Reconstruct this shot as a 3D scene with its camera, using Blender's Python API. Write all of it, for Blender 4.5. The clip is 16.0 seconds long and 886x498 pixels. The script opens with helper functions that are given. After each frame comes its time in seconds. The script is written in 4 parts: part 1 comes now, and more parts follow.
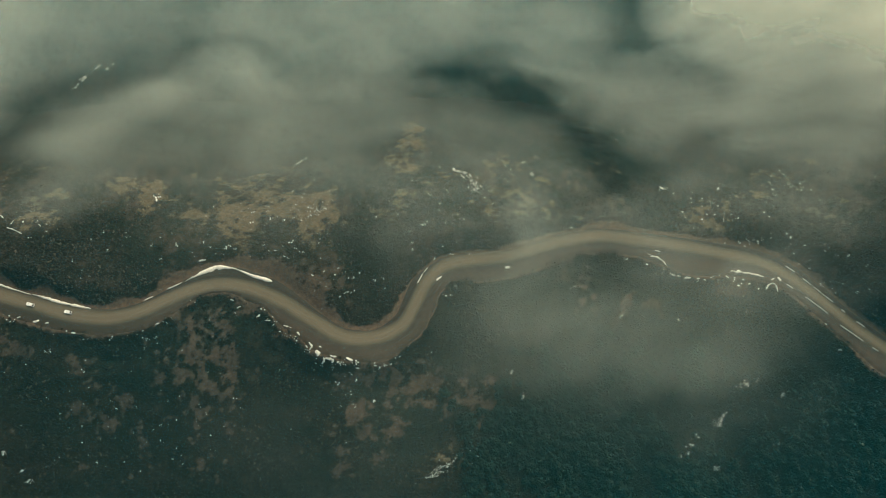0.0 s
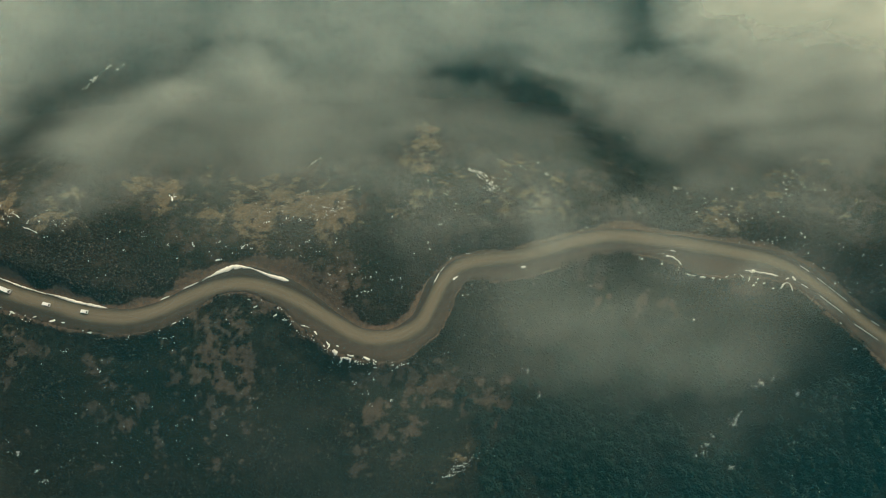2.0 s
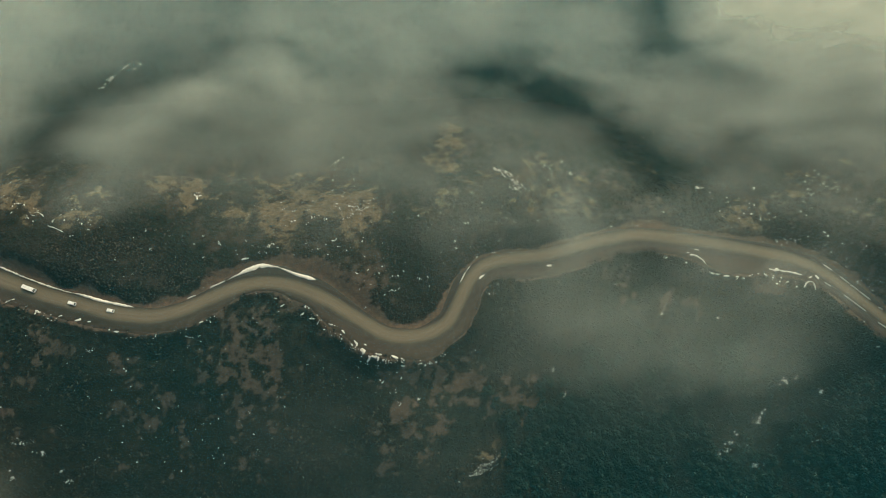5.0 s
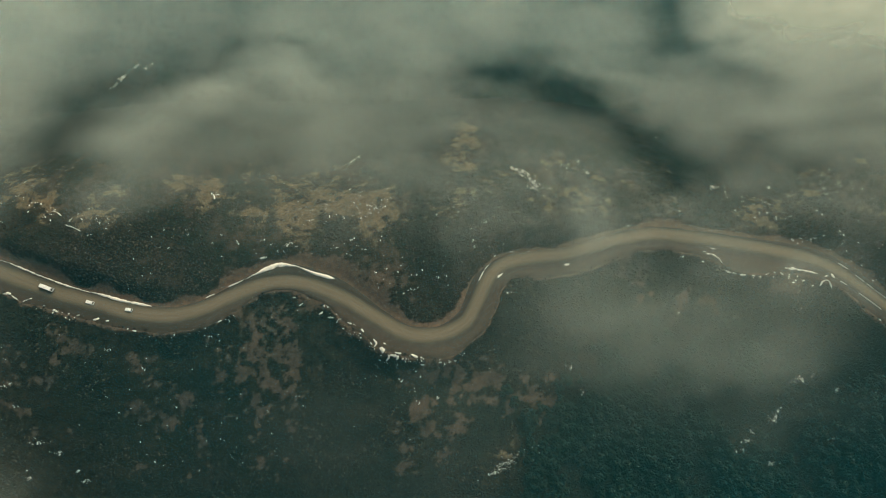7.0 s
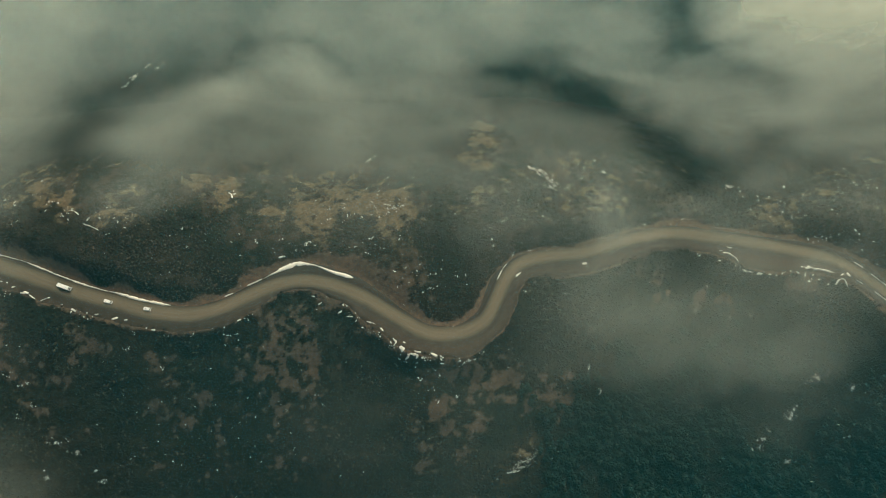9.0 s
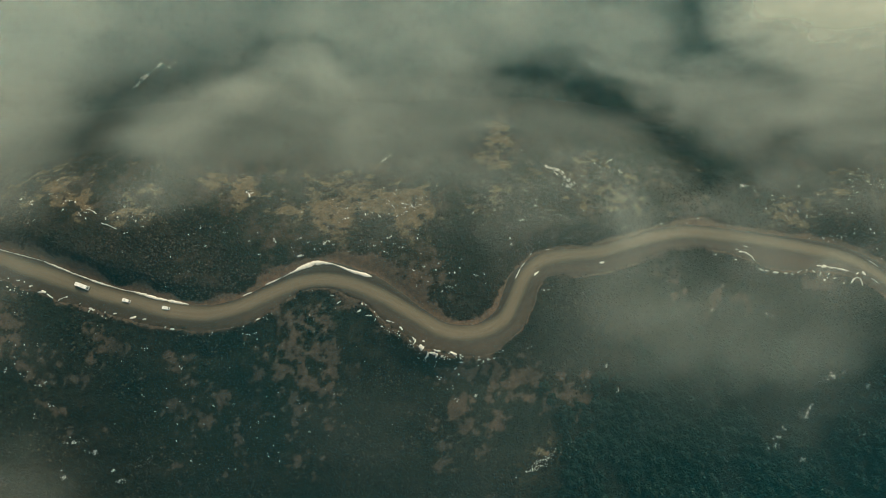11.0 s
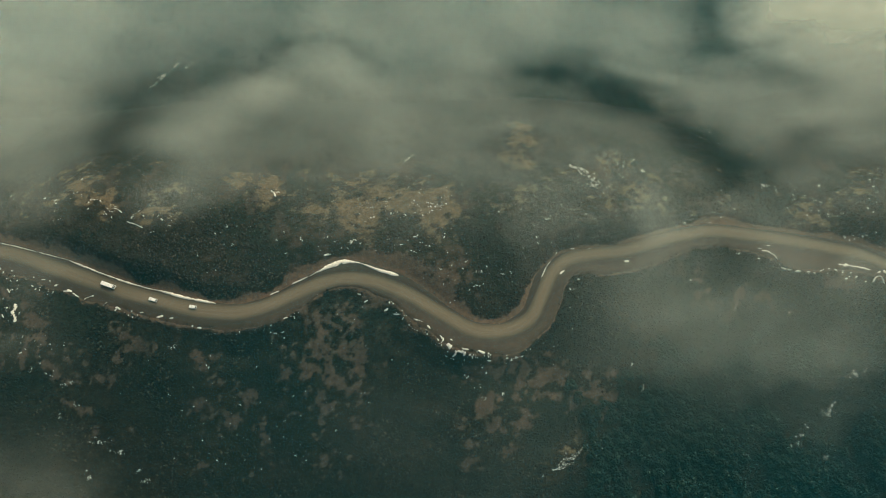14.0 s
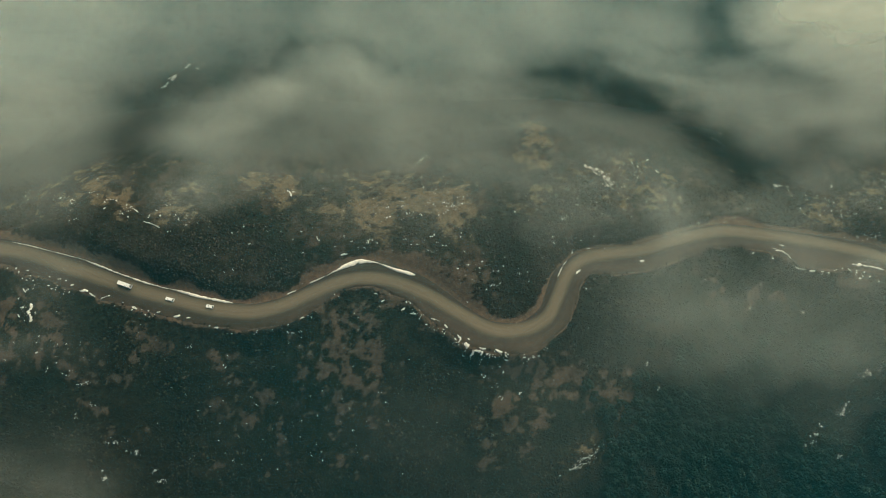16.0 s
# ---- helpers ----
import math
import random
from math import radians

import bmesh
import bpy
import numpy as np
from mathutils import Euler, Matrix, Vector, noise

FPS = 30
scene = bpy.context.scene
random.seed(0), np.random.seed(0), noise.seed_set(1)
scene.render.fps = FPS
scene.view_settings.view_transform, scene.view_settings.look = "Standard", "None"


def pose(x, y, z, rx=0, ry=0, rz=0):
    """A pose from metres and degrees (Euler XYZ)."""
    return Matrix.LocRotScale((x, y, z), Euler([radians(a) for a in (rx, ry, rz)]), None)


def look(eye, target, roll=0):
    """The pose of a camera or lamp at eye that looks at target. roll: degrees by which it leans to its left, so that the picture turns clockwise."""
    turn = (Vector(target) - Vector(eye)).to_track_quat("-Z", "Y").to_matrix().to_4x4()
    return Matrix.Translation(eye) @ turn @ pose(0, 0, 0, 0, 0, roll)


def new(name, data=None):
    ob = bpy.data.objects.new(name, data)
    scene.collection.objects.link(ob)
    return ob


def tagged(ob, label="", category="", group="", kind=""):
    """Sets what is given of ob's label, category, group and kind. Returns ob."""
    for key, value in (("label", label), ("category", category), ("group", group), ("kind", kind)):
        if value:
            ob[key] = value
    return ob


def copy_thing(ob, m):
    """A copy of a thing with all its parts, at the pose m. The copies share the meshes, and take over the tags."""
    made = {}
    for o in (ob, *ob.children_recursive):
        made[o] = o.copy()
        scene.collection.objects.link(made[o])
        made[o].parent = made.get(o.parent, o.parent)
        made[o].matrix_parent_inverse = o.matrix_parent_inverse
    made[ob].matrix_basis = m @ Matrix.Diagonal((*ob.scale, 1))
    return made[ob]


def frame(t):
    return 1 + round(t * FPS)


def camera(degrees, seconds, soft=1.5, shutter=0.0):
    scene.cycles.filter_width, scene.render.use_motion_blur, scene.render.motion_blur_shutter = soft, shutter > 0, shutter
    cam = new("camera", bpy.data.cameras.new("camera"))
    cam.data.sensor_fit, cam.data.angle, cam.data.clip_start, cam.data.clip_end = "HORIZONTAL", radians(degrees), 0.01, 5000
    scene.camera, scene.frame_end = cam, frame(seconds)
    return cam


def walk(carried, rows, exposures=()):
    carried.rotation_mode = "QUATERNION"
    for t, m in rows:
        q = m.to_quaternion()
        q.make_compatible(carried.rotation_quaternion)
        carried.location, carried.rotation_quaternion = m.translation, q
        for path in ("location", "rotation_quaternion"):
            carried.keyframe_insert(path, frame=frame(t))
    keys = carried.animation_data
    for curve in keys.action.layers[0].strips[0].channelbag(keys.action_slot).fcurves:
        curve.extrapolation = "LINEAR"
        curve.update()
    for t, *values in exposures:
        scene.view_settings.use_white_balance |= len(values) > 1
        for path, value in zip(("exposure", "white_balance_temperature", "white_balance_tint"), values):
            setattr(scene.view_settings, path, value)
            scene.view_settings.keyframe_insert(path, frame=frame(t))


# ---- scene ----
cam = camera(78.4, 16.0, soft=0.8)
METRES, EYE, TILT = 82.0, 262.0, -72.0
ROWS = [
    (0.0, 0.0000, 0.0000, 0.0000, 0.000, 0.000, 0.000),
    (0.5, -0.0276, -0.0016, -0.0049, -0.062, 0.079, -0.002),
    (1.0, -0.0559, -0.0032, -0.0095, -0.127, 0.150, -0.003),
    (1.5, -0.0846, -0.0046, -0.0138, -0.193, 0.214, -0.003),
    (2.0, -0.1139, -0.0060, -0.0179, -0.262, 0.271, -0.003),
    (2.5, -0.1437, -0.0073, -0.0218, -0.332, 0.323, -0.001),
    (3.0, -0.1739, -0.0084, -0.0255, -0.403, 0.369, 0.001),
    (3.5, -0.2045, -0.0095, -0.0290, -0.476, 0.411, 0.004),
    (4.0, -0.2355, -0.0106, -0.0324, -0.551, 0.448, 0.007),
    (6.5, -0.3943, -0.0146, -0.0476, -0.938, 0.587, 0.032),
    (7.0, -0.4267, -0.0152, -0.0505, -1.017, 0.610, 0.038),
    (7.5, -0.4591, -0.0158, -0.0533, -1.097, 0.632, 0.044),
    (8.0, -0.4915, -0.0163, -0.0562, -1.177, 0.654, 0.050),
    (8.5, -0.5240, -0.0168, -0.0591, -1.258, 0.677, 0.056),
    (9.0, -0.5565, -0.0173, -0.0620, -1.338, 0.701, 0.063),
    (11.5, -0.7171, -0.0190, -0.0783, -1.735, 0.857, 0.092),
    (12.0, -0.7486, -0.0193, -0.0820, -1.813, 0.900, 0.097),
    (12.5, -0.7798, -0.0195, -0.0859, -1.890, 0.947, 0.102),
    (13.0, -0.8107, -0.0198, -0.0900, -1.966, 1.000, 0.106),
    (13.5, -0.8413, -0.0200, -0.0944, -2.040, 1.059, 0.110),
    (14.0, -0.8714, -0.0203, -0.0990, -2.114, 1.124, 0.113),
    (14.5, -0.9011, -0.0205, -0.1038, -2.185, 1.197, 0.116),
    (15.0, -0.9303, -0.0207, -0.1090, -2.256, 1.277, 0.117),
    (15.5, -0.9590, -0.0210, -0.1145, -2.324, 1.366, 0.118),
    (16.0, -0.9871, -0.0213, -0.1204, -2.391, 1.463, 0.119),
]
walk(cam, [(t, pose(0, 0, EYE, TILT, 0, 0) @ pose(METRES * x, METRES * y, METRES * z, 90 + pitch, roll, yaw)) for t, x, y, z, yaw, pitch, roll in ROWS],
     exposures=[(0.0, 0.0, 6740, 1), (16.0, 0.0, 6740, 1)])

# ---- world and sun: low morning sun behind the mist, beyond the valley ----
SUN_ELEVATION, SUN_BEARING = radians(50), radians(32)
world = bpy.data.worlds.new("sky")
scene.world = world
world.use_nodes = True
sky = world.node_tree.nodes.new("ShaderNodeTexSky")
sky.sky_type, sky.sun_disc = "NISHITA", False
sky.sun_elevation, sky.sun_rotation = SUN_ELEVATION, SUN_BEARING
sky.air_density, sky.dust_density, sky.ozone_density = 1.0, 6.0, 1.0
back = world.node_tree.nodes["Background"]
world.node_tree.links.new(sky.outputs[0], back.inputs[0])
back.inputs[1].default_value = 0.085
sun_data = bpy.data.lights.new("sun", "SUN")
sun_data.energy, sun_data.angle, sun_data.color = 3.1, radians(32), (1.0, 0.89, 0.67)
sun_way = Vector((math.sin(SUN_BEARING) * math.cos(SUN_ELEVATION), math.cos(SUN_BEARING) * math.cos(SUN_ELEVATION), math.sin(SUN_ELEVATION)))
new("sun", sun_data).matrix_world = look(sun_way * 900, (0, 0, 0))


# ---- materials ----
class Nodes:
    """A small builder for node materials."""

    def __init__(self, name):
        self.m = bpy.data.materials.new(name)
        self.m.use_nodes = True
        self.tree = self.m.node_tree
        self.bsdf = self.tree.nodes["Principled BSDF"]
        self.bsdf.inputs["Specular IOR Level"].default_value = 0.2
        self.geo = self.tree.nodes.new("ShaderNodeNewGeometry")

    def put(self, socket, value):
        if isinstance(value, (int, float)):
            socket.default_value = value
        elif isinstance(value, tuple):
            socket.default_value = (*value, 1.0) if socket.type == "RGBA" and len(value) == 3 else value
        else:
            self.tree.links.new(value, socket)

    def noise(self, scale, detail=4, rough=0.6, distort=0.0, vector=None):
        n = self.tree.nodes.new("ShaderNodeTexNoise")
        n.inputs["Scale"].default_value, n.inputs["Detail"].default_value = scale, detail
        n.inputs["Roughness"].default_value, n.inputs["Distortion"].default_value = rough, distort
        self.tree.links.new(vector or self.geo.outputs["Position"], n.inputs["Vector"])
        return n.outputs["Fac"]

    def math(self, op, a, b=0.0, c=0.0, clamp=False):
        n = self.tree.nodes.new("ShaderNodeMath")
        n.operation, n.use_clamp = op, clamp
        for s, v in zip(n.inputs, (a, b, c)):
            self.put(s, v)
        return n.outputs[0]

    def ramp(self, value, low, high, to_low=0.0, to_high=1.0):
        n = self.tree.nodes.new("ShaderNodeMapRange")
        n.interpolation_type = "SMOOTHSTEP"
        for s, v in zip(n.inputs, (value, low, high, to_low, to_high)):
            self.put(s, v)
        return n.outputs[0]

    def mix(self, fac, a, b):
        n = self.tree.nodes.new("ShaderNodeMix")
        n.data_type = "RGBA"
        self.put(n.inputs[0], fac)
        self.put(n.inputs[6], a)
        self.put(n.inputs[7], b)
        return n.outputs[2]

    def attribute(self, name):
        n = self.tree.nodes.new("ShaderNodeAttribute")
        n.attribute_name = name
        return n.outputs["Fac"]

    def vary(self):
        return self.geo.outputs["Random Per Island"]

    def bump(self, height, strength, distance):
        n = self.tree.nodes.new("ShaderNodeBump")
        n.inputs["Strength"].default_value, n.inputs["Distance"].default_value = strength, distance
        self.put(n.inputs["Height"], height)
        self.tree.links.new(n.outputs[0], self.bsdf.inputs["Normal"])

    def finish(self, colour, rough=0.9, metal=0.0):
        self.put(self.bsdf.inputs["Base Color"], colour)
        self.put(self.bsdf.inputs["Roughness"], rough)
        self.bsdf.inputs["Metallic"].default_value = metal
        return self.m


def ground_material():
    n = Nodes("heath_ground")
    fine, mid, big = n.noise(1.3, 5, 0.7), n.noise(0.22, 5, 0.65), n.noise(0.03, 4, 0.6)
    humus = n.mix(n.ramp(mid, 0.35, 0.65), (0.0106, 0.0100, 0.0064), (0.0290, 0.0220, 0.0136))
    humus = n.mix(n.ramp(fine, 0.5, 0.72), humus, (0.045, 0.036, 0.022))
    humus = n.mix(n.ramp(big, 0.4, 0.62, 0.0, 0.5), humus, (0.0112, 0.0176, 0.0112))
    soil = n.mix(n.ramp(mid, 0.3, 0.7), (0.058, 0.040, 0.028), (0.104, 0.069, 0.047))
    soil = n.mix(n.ramp(fine, 0.46, 0.72), soil, (0.028, 0.0224, 0.0144))
    soil = n.mix(n.ramp(n.noise(0.55, 5, 0.7, 0.4), 0.52, 0.64, 0.0, 0.6), soil, (0.026, 0.0235, 0.0158))
    straw = n.mix(n.ramp(fine, 0.3, 0.7), (0.090, 0.064, 0.037), (0.250, 0.178, 0.104))
    straw = n.mix(n.ramp(mid, 0.45, 0.7), straw, (0.062, 0.046, 0.027))
    straw = n.mix(n.ramp(n.noise(0.9, 5, 0.75, 0.3), 0.5, 0.62, 0.0, 0.8), straw, (0.036, 0.030, 0.019))
    cut = n.mix(n.ramp(n.noise(0.6, 5, 0.7), 0.35, 0.7), (0.082, 0.058, 0.042), (0.15, 0.09, 0.057))
    cut = n.mix(n.ramp(mid, 0.55, 0.75), cut, (0.062, 0.05, 0.038))
    edge = n.math("MULTIPLY_ADD", n.math("SUBTRACT", n.noise(0.45, 6, 0.75), 0.5), 1.5, 0.0)
    c = n.mix(n.ramp(n.math("ADD", n.attribute("bare"), edge), 0.22, 0.8), humus, soil)
    tuft = n.math("MULTIPLY", n.math("SUBTRACT", n.noise(1.0, 4, 0.7), 0.5), 1.3)
    c = n.mix(n.ramp(n.math("ADD", n.math("ADD", n.attribute("straw"), edge), tuft), 0.3, 1.0), c, straw)
    c = n.mix(n.ramp(n.math("ADD", n.attribute("cut"), edge), 0.3, 0.65), c, cut)
    n.bump(n.math("ADD", fine, n.math("MULTIPLY", mid, 2.0)), 0.7, 0.5)
    return n.finish(c, 0.95)


def road_material():
    n = Nodes("packed_gravel")
    uv = n.tree.nodes.new("ShaderNodeUVMap")
    split = n.tree.nodes.new("ShaderNodeSeparateXYZ")
    n.tree.links.new(uv.outputs[0], split.inputs[0])
    across = n.math("MULTIPLY", split.outputs[0], 10.0)
    stretch = n.tree.nodes.new("ShaderNodeVectorMath")
    stretch.operation = "MULTIPLY"
    stretch.inputs[1].default_value = (10.0, 0.35, 1.0)
    n.tree.links.new(uv.outputs[0], stretch.inputs[0])
    ruts = n.noise(1.1, 4, 0.65, 0.0, stretch.outputs[0])
    fine, mid, big = n.noise(2.2, 4, 0.7), n.noise(0.3, 4, 0.6), n.noise(0.05, 3, 0.5)
    wander = n.math("MULTIPLY", n.math("SUBTRACT", big, 0.5), 2.2)
    off = n.math("ABSOLUTE", n.math("ADD", across, wander))
    off = n.math("ADD", off, n.math("MULTIPLY", n.math("SUBTRACT", ruts, 0.5), 2.6))
    place = n.tree.nodes.new("ShaderNodeSeparateXYZ")
    n.put(place.inputs[0], n.geo.outputs["Position"])
    broad = n.math("MULTIPLY", n.ramp(place.outputs[0], -185.0, -125.0, 0.9, 1.0), n.ramp(place.outputs[0], 140.0, 185.0, 1.0, 1.3))
    worn = n.ramp(n.math("MULTIPLY", off, broad), 1.0, 4.3, 1.0, 0.0)
    shoulder = n.mix(n.ramp(mid, 0.3, 0.7), (0.044, 0.038, 0.029), (0.062, 0.053, 0.040))
    shoulder = n.mix(n.ramp(ruts, 0.45, 0.7, 0.0, 0.3), shoulder, (0.105, 0.086, 0.060))
    track = n.mix(n.ramp(ruts, 0.15, 0.85), (0.122, 0.097, 0.066), (0.172, 0.140, 0.096))
    track = n.mix(n.ramp(fine, 0.5, 0.8, 0.0, 0.35), track, (0.128, 0.102, 0.070))
    # the uphill bank's shade, painted as a darker strip of shoulder
    bank_shade = n.ramp(n.math("ADD", across, n.math("MULTIPLY", n.math("SUBTRACT", mid, 0.5), 2.0)), 2.6, 4.2, 0.0, 0.5)
    shoulder = n.mix(bank_shade, shoulder, (0.038, 0.032, 0.025))
    earth = n.mix(n.ramp(fine, 0.35, 0.7), (0.050, 0.036, 0.025), (0.092, 0.059, 0.038))
    verge = n.math("SUBTRACT", n.math("MULTIPLY", n.math("SUBTRACT", mid, 0.5), 5.0), across)
    patchy = n.noise(0.5, 5, 0.75)
    earth = n.mix(n.ramp(patchy, 0.5, 0.68, 0.0, 0.8), earth, (0.125, 0.070, 0.042))
    earth = n.mix(n.ramp(patchy, 0.3, 0.46, 0.7, 0.0), earth, (0.032, 0.03, 0.022))
    shoulder = n.mix(n.ramp(verge, 4.6, 7.2, 0.0, 0.6), shoulder, earth)
    # narrow dark line that paints the same shade along the uphill edge
    bank_shade_line = n.math("MULTIPLY", n.ramp(across, 2.7, 3.4), n.ramp(across, 4.0, 5.2, 0.8, 0.0))
    shoulder = n.mix(bank_shade_line, shoulder, (0.034, 0.030, 0.024))
    shoulder = n.mix(n.ramp(place.outputs[0], -185.0, -125.0, 0.7, 0.0), shoulder, n.mix(n.ramp(verge, 6.0, 8.5), (0.029, 0.026, 0.020), (0.055, 0.037, 0.025)))
    rim = n.math("ADD", n.attribute("rim"), n.math("MULTIPLY", n.math("SUBTRACT", n.noise(0.28, 5, 0.7), 0.5), 0.9))
    shoulder = n.mix(n.ramp(rim, 0.68, 1.08, 0.0, 0.9), shoulder, n.mix(n.ramp(patchy, 0.4, 0.6), (0.022, 0.020, 0.0138), (0.060, 0.043, 0.029)))
    # track slightly darker towards its western stretch
    west_tone = n.ramp(n.math("ADD", place.outputs[0], n.math("MULTIPLY", n.math("SUBTRACT", mid, 0.5), 70.0)), -190.0, -110.0, 0.15, 0.0)
    track = n.mix(west_tone, track, (0.084, 0.074, 0.057))
    lines = n.noise(4.0, 3, 0.6, 0.0, stretch.outputs[0])
    track = n.mix(n.ramp(lines, 0.45, 0.65, 0.0, 0.45), track, (0.104, 0.084, 0.057))
    shoulder = n.mix(n.ramp(lines, 0.5, 0.65, 0.0, 0.35), shoulder, (0.034, 0.030, 0.023))
    n.bump(n.math("ADD", fine, ruts), 0.35, 0.12)
    return n.finish(n.mix(worn, shoulder, track), 0.9)


def leaf_material(name, dark, mid, light, patch):
    n = Nodes(name)
    v = n.vary()
    c = n.mix(n.ramp(v, 0.0, 0.7), dark, mid)
    c = n.mix(n.ramp(v, 0.76, 0.98), c, light)
    c = n.mix(n.ramp(n.noise(0.42, 4, 0.65, 0.3), 0.5, 0.64, 0.0, 0.65), c, dark)
    c = n.mix(n.ramp(n.noise(0.035, 4, 0.6), 0.42, 0.62, 0.0, 0.8), c, patch)
    c = n.mix(n.ramp(n.noise(2.5, 3, 0.7), 0.4, 0.75, 0.0, 0.5), c, dark)
    return n.finish(c, 0.85)


def plain_material(name, a, b, scale, rough=0.6, metal=0.0, bump=0.0):
    n = Nodes(name)
    f = n.noise(scale, 5, 0.65)
    if bump:
        n.bump(f, 0.5, bump)
    return n.finish(n.mix(n.ramp(f, 0.3, 0.7), a, b), rough, metal)


def snow_material():
    n = Nodes("old_snow")
    c = n.mix(n.ramp(n.noise(0.8, 5, 0.7), 0.35, 0.7), (0.83, 0.79, 0.70), (0.70, 0.65, 0.56))
    c = n.mix(n.ramp(n.noise(2.6, 4, 0.7), 0.58, 0.8, 0.0, 0.5), c, (0.42, 0.38, 0.32))
    n.bump(n.noise(1.5, 5, 0.6), 0.5, 0.3)
    return n.finish(c, 0.8)


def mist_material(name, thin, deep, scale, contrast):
    """Drifting water droplets: a see-through sheet that scatters light to both sides, thick where the bank is deep. Its
    colour runs from thin to deep, which paints in the glow of thick mist.
    """
    n = Nodes(name)
    n.tree.nodes.remove(n.bsdf)
    billow = n.noise(scale, 3, 0.5, 0.35)
    wisp = n.noise(scale * 0.4, 2, 0.5, 0.5)
    body = n.math("ADD", n.math("MULTIPLY", billow, 0.55), n.math("MULTIPLY", wisp, 0.45))
    body = n.ramp(body, 0.5 - contrast, 0.5 + contrast, -0.36, 0.36)
    deep_bank = n.math("MULTIPLY_ADD", n.attribute("thickness"), 7.0, 1.0)
    thick = n.math("MULTIPLY", n.attribute("thickness"), n.math("ADD", n.math("DIVIDE", body, deep_bank), 1.0))
    alpha = n.math("SUBTRACT", 1.0, n.math("POWER", 2.718, n.math("MULTIPLY", thick, -1.0)), clamp=True)
    front, behind = n.tree.nodes.new("ShaderNodeBsdfDiffuse"), n.tree.nodes.new("ShaderNodeBsdfTranslucent")
    both, clear, out = n.tree.nodes.new("ShaderNodeMixShader"), n.tree.nodes.new("ShaderNodeBsdfTransparent"), n.tree.nodes.new("ShaderNodeMixShader")
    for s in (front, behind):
        # brightness and warmth are put into the colour by thickness
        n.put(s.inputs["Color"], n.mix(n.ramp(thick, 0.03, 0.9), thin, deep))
    both.inputs[0].default_value = 0.15
    level = n.tree.nodes.new("ShaderNodeCombineXYZ")
    level.inputs[2].default_value = 1.0
    for s in (front, behind):
        n.put(s.inputs["Normal"], level.outputs[0])
    n.put(both.inputs[1], front.outputs[0])
    n.put(both.inputs[2], behind.outputs[0])
    n.put(out.inputs[0], alpha)
    n.put(out.inputs[1], clear.outputs[0])
    n.put(out.inputs[2], both.outputs[0])
    n.put(n.tree.nodes["Material Output"].inputs[0], out.outputs[0])
    return n.m


GROUND = ground_material()
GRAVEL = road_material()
SHRUB = leaf_material("heath_leaves", (0.012, 0.009, 0.0066), (0.053, 0.036, 0.0235), (0.130, 0.083, 0.053), (0.027, 0.0205, 0.0140))
SCRUB = leaf_material("scrub_leaves", (0.0030, 0.0036, 0.0030), (0.0175, 0.0150, 0.0100), (0.080, 0.057, 0.036), (0.0085, 0.0118, 0.0088))
CROWN = leaf_material("tree_leaves", (0.0085, 0.0175, 0.0122), (0.0110, 0.0225, 0.0152), (0.0138, 0.0258, 0.0170), (0.0085, 0.0190, 0.0145))
UNDERWOOD = leaf_material("underwood_leaves", (0.0072, 0.0122, 0.0090), (0.0105, 0.0182, 0.0130), (0.0215, 0.0285, 0.0185), (0.0062, 0.0142, 0.011))
DRY_GRASS = leaf_material("dry_grass", (0.085, 0.060, 0.035), (0.190, 0.135, 0.080), (0.360, 0.265, 0.160), (0.150, 0.105, 0.062))
BARK = plain_material("bark", (0.06, 0.045, 0.035), (0.11, 0.085, 0.065), 6.0, 0.9, 0.0, 0.05)
SNOW = snow_material()
STEEL = plain_material("galvanised_steel", (0.62, 0.62, 0.60), (0.78, 0.78, 0.76), 3.0, 0.45, 0.35)
WHITE = plain_material("white_paint", (0.80, 0.79, 0.76), (0.70, 0.68, 0.63), 1.2, 0.35)
GLASS = plain_material("tinted_glass", (0.012, 0.015, 0.017), (0.02, 0.024, 0.026), 2.0, 0.08)
RUBBER = plain_material("rubber", (0.02, 0.02, 0.02), (0.035, 0.033, 0.03), 8.0, 0.85)
RIM = plain_material("wheel_rim", (0.45, 0.45, 0.45), (0.6, 0.6, 0.6), 5.0, 0.4, 0.8)
PLASTIC = plain_material("black_plastic", (0.03, 0.03, 0.03), (0.05, 0.05, 0.05), 5.0, 0.6)
LAMP = plain_material("lamp_glass", (0.75, 0.75, 0.72), (0.85, 0.85, 0.83), 5.0, 0.15)
RED = plain_material("red_lamp_glass", (0.35, 0.02, 0.02), (0.45, 0.03, 0.02), 5.0, 0.2)
# dim thin mist and sun-warmed deep mist, painted as two base colours
MIST = mist_material("glow_tinted_mist", (0.515, 0.56, 0.495), (0.91, 0.87, 0.70), 0.034, 0.21)
# haze put in as a tint: one teal colour for a see-through sheet
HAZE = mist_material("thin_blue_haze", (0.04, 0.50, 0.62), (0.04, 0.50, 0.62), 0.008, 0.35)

# ---- lie of the land ----
TABLE = np.random.RandomState(7).rand(64, 64)


def value_noise(x, y):
    i, j = np.floor(x).astype(int), np.floor(y).astype(int)
    u, v = x - i, y - j
    u, v = u * u * (3 - 2 * u), v * v * (3 - 2 * v)
    a, b = TABLE[i % 64, j % 64], TABLE[(i + 1) % 64, j % 64]
    c, d = TABLE[i % 64, (j + 1) % 64], TABLE[(i + 1) % 64, (j + 1) % 64]
    return (a * (1 - u) + b * u) * (1 - v) + (c * (1 - u) + d * u) * v - 0.5


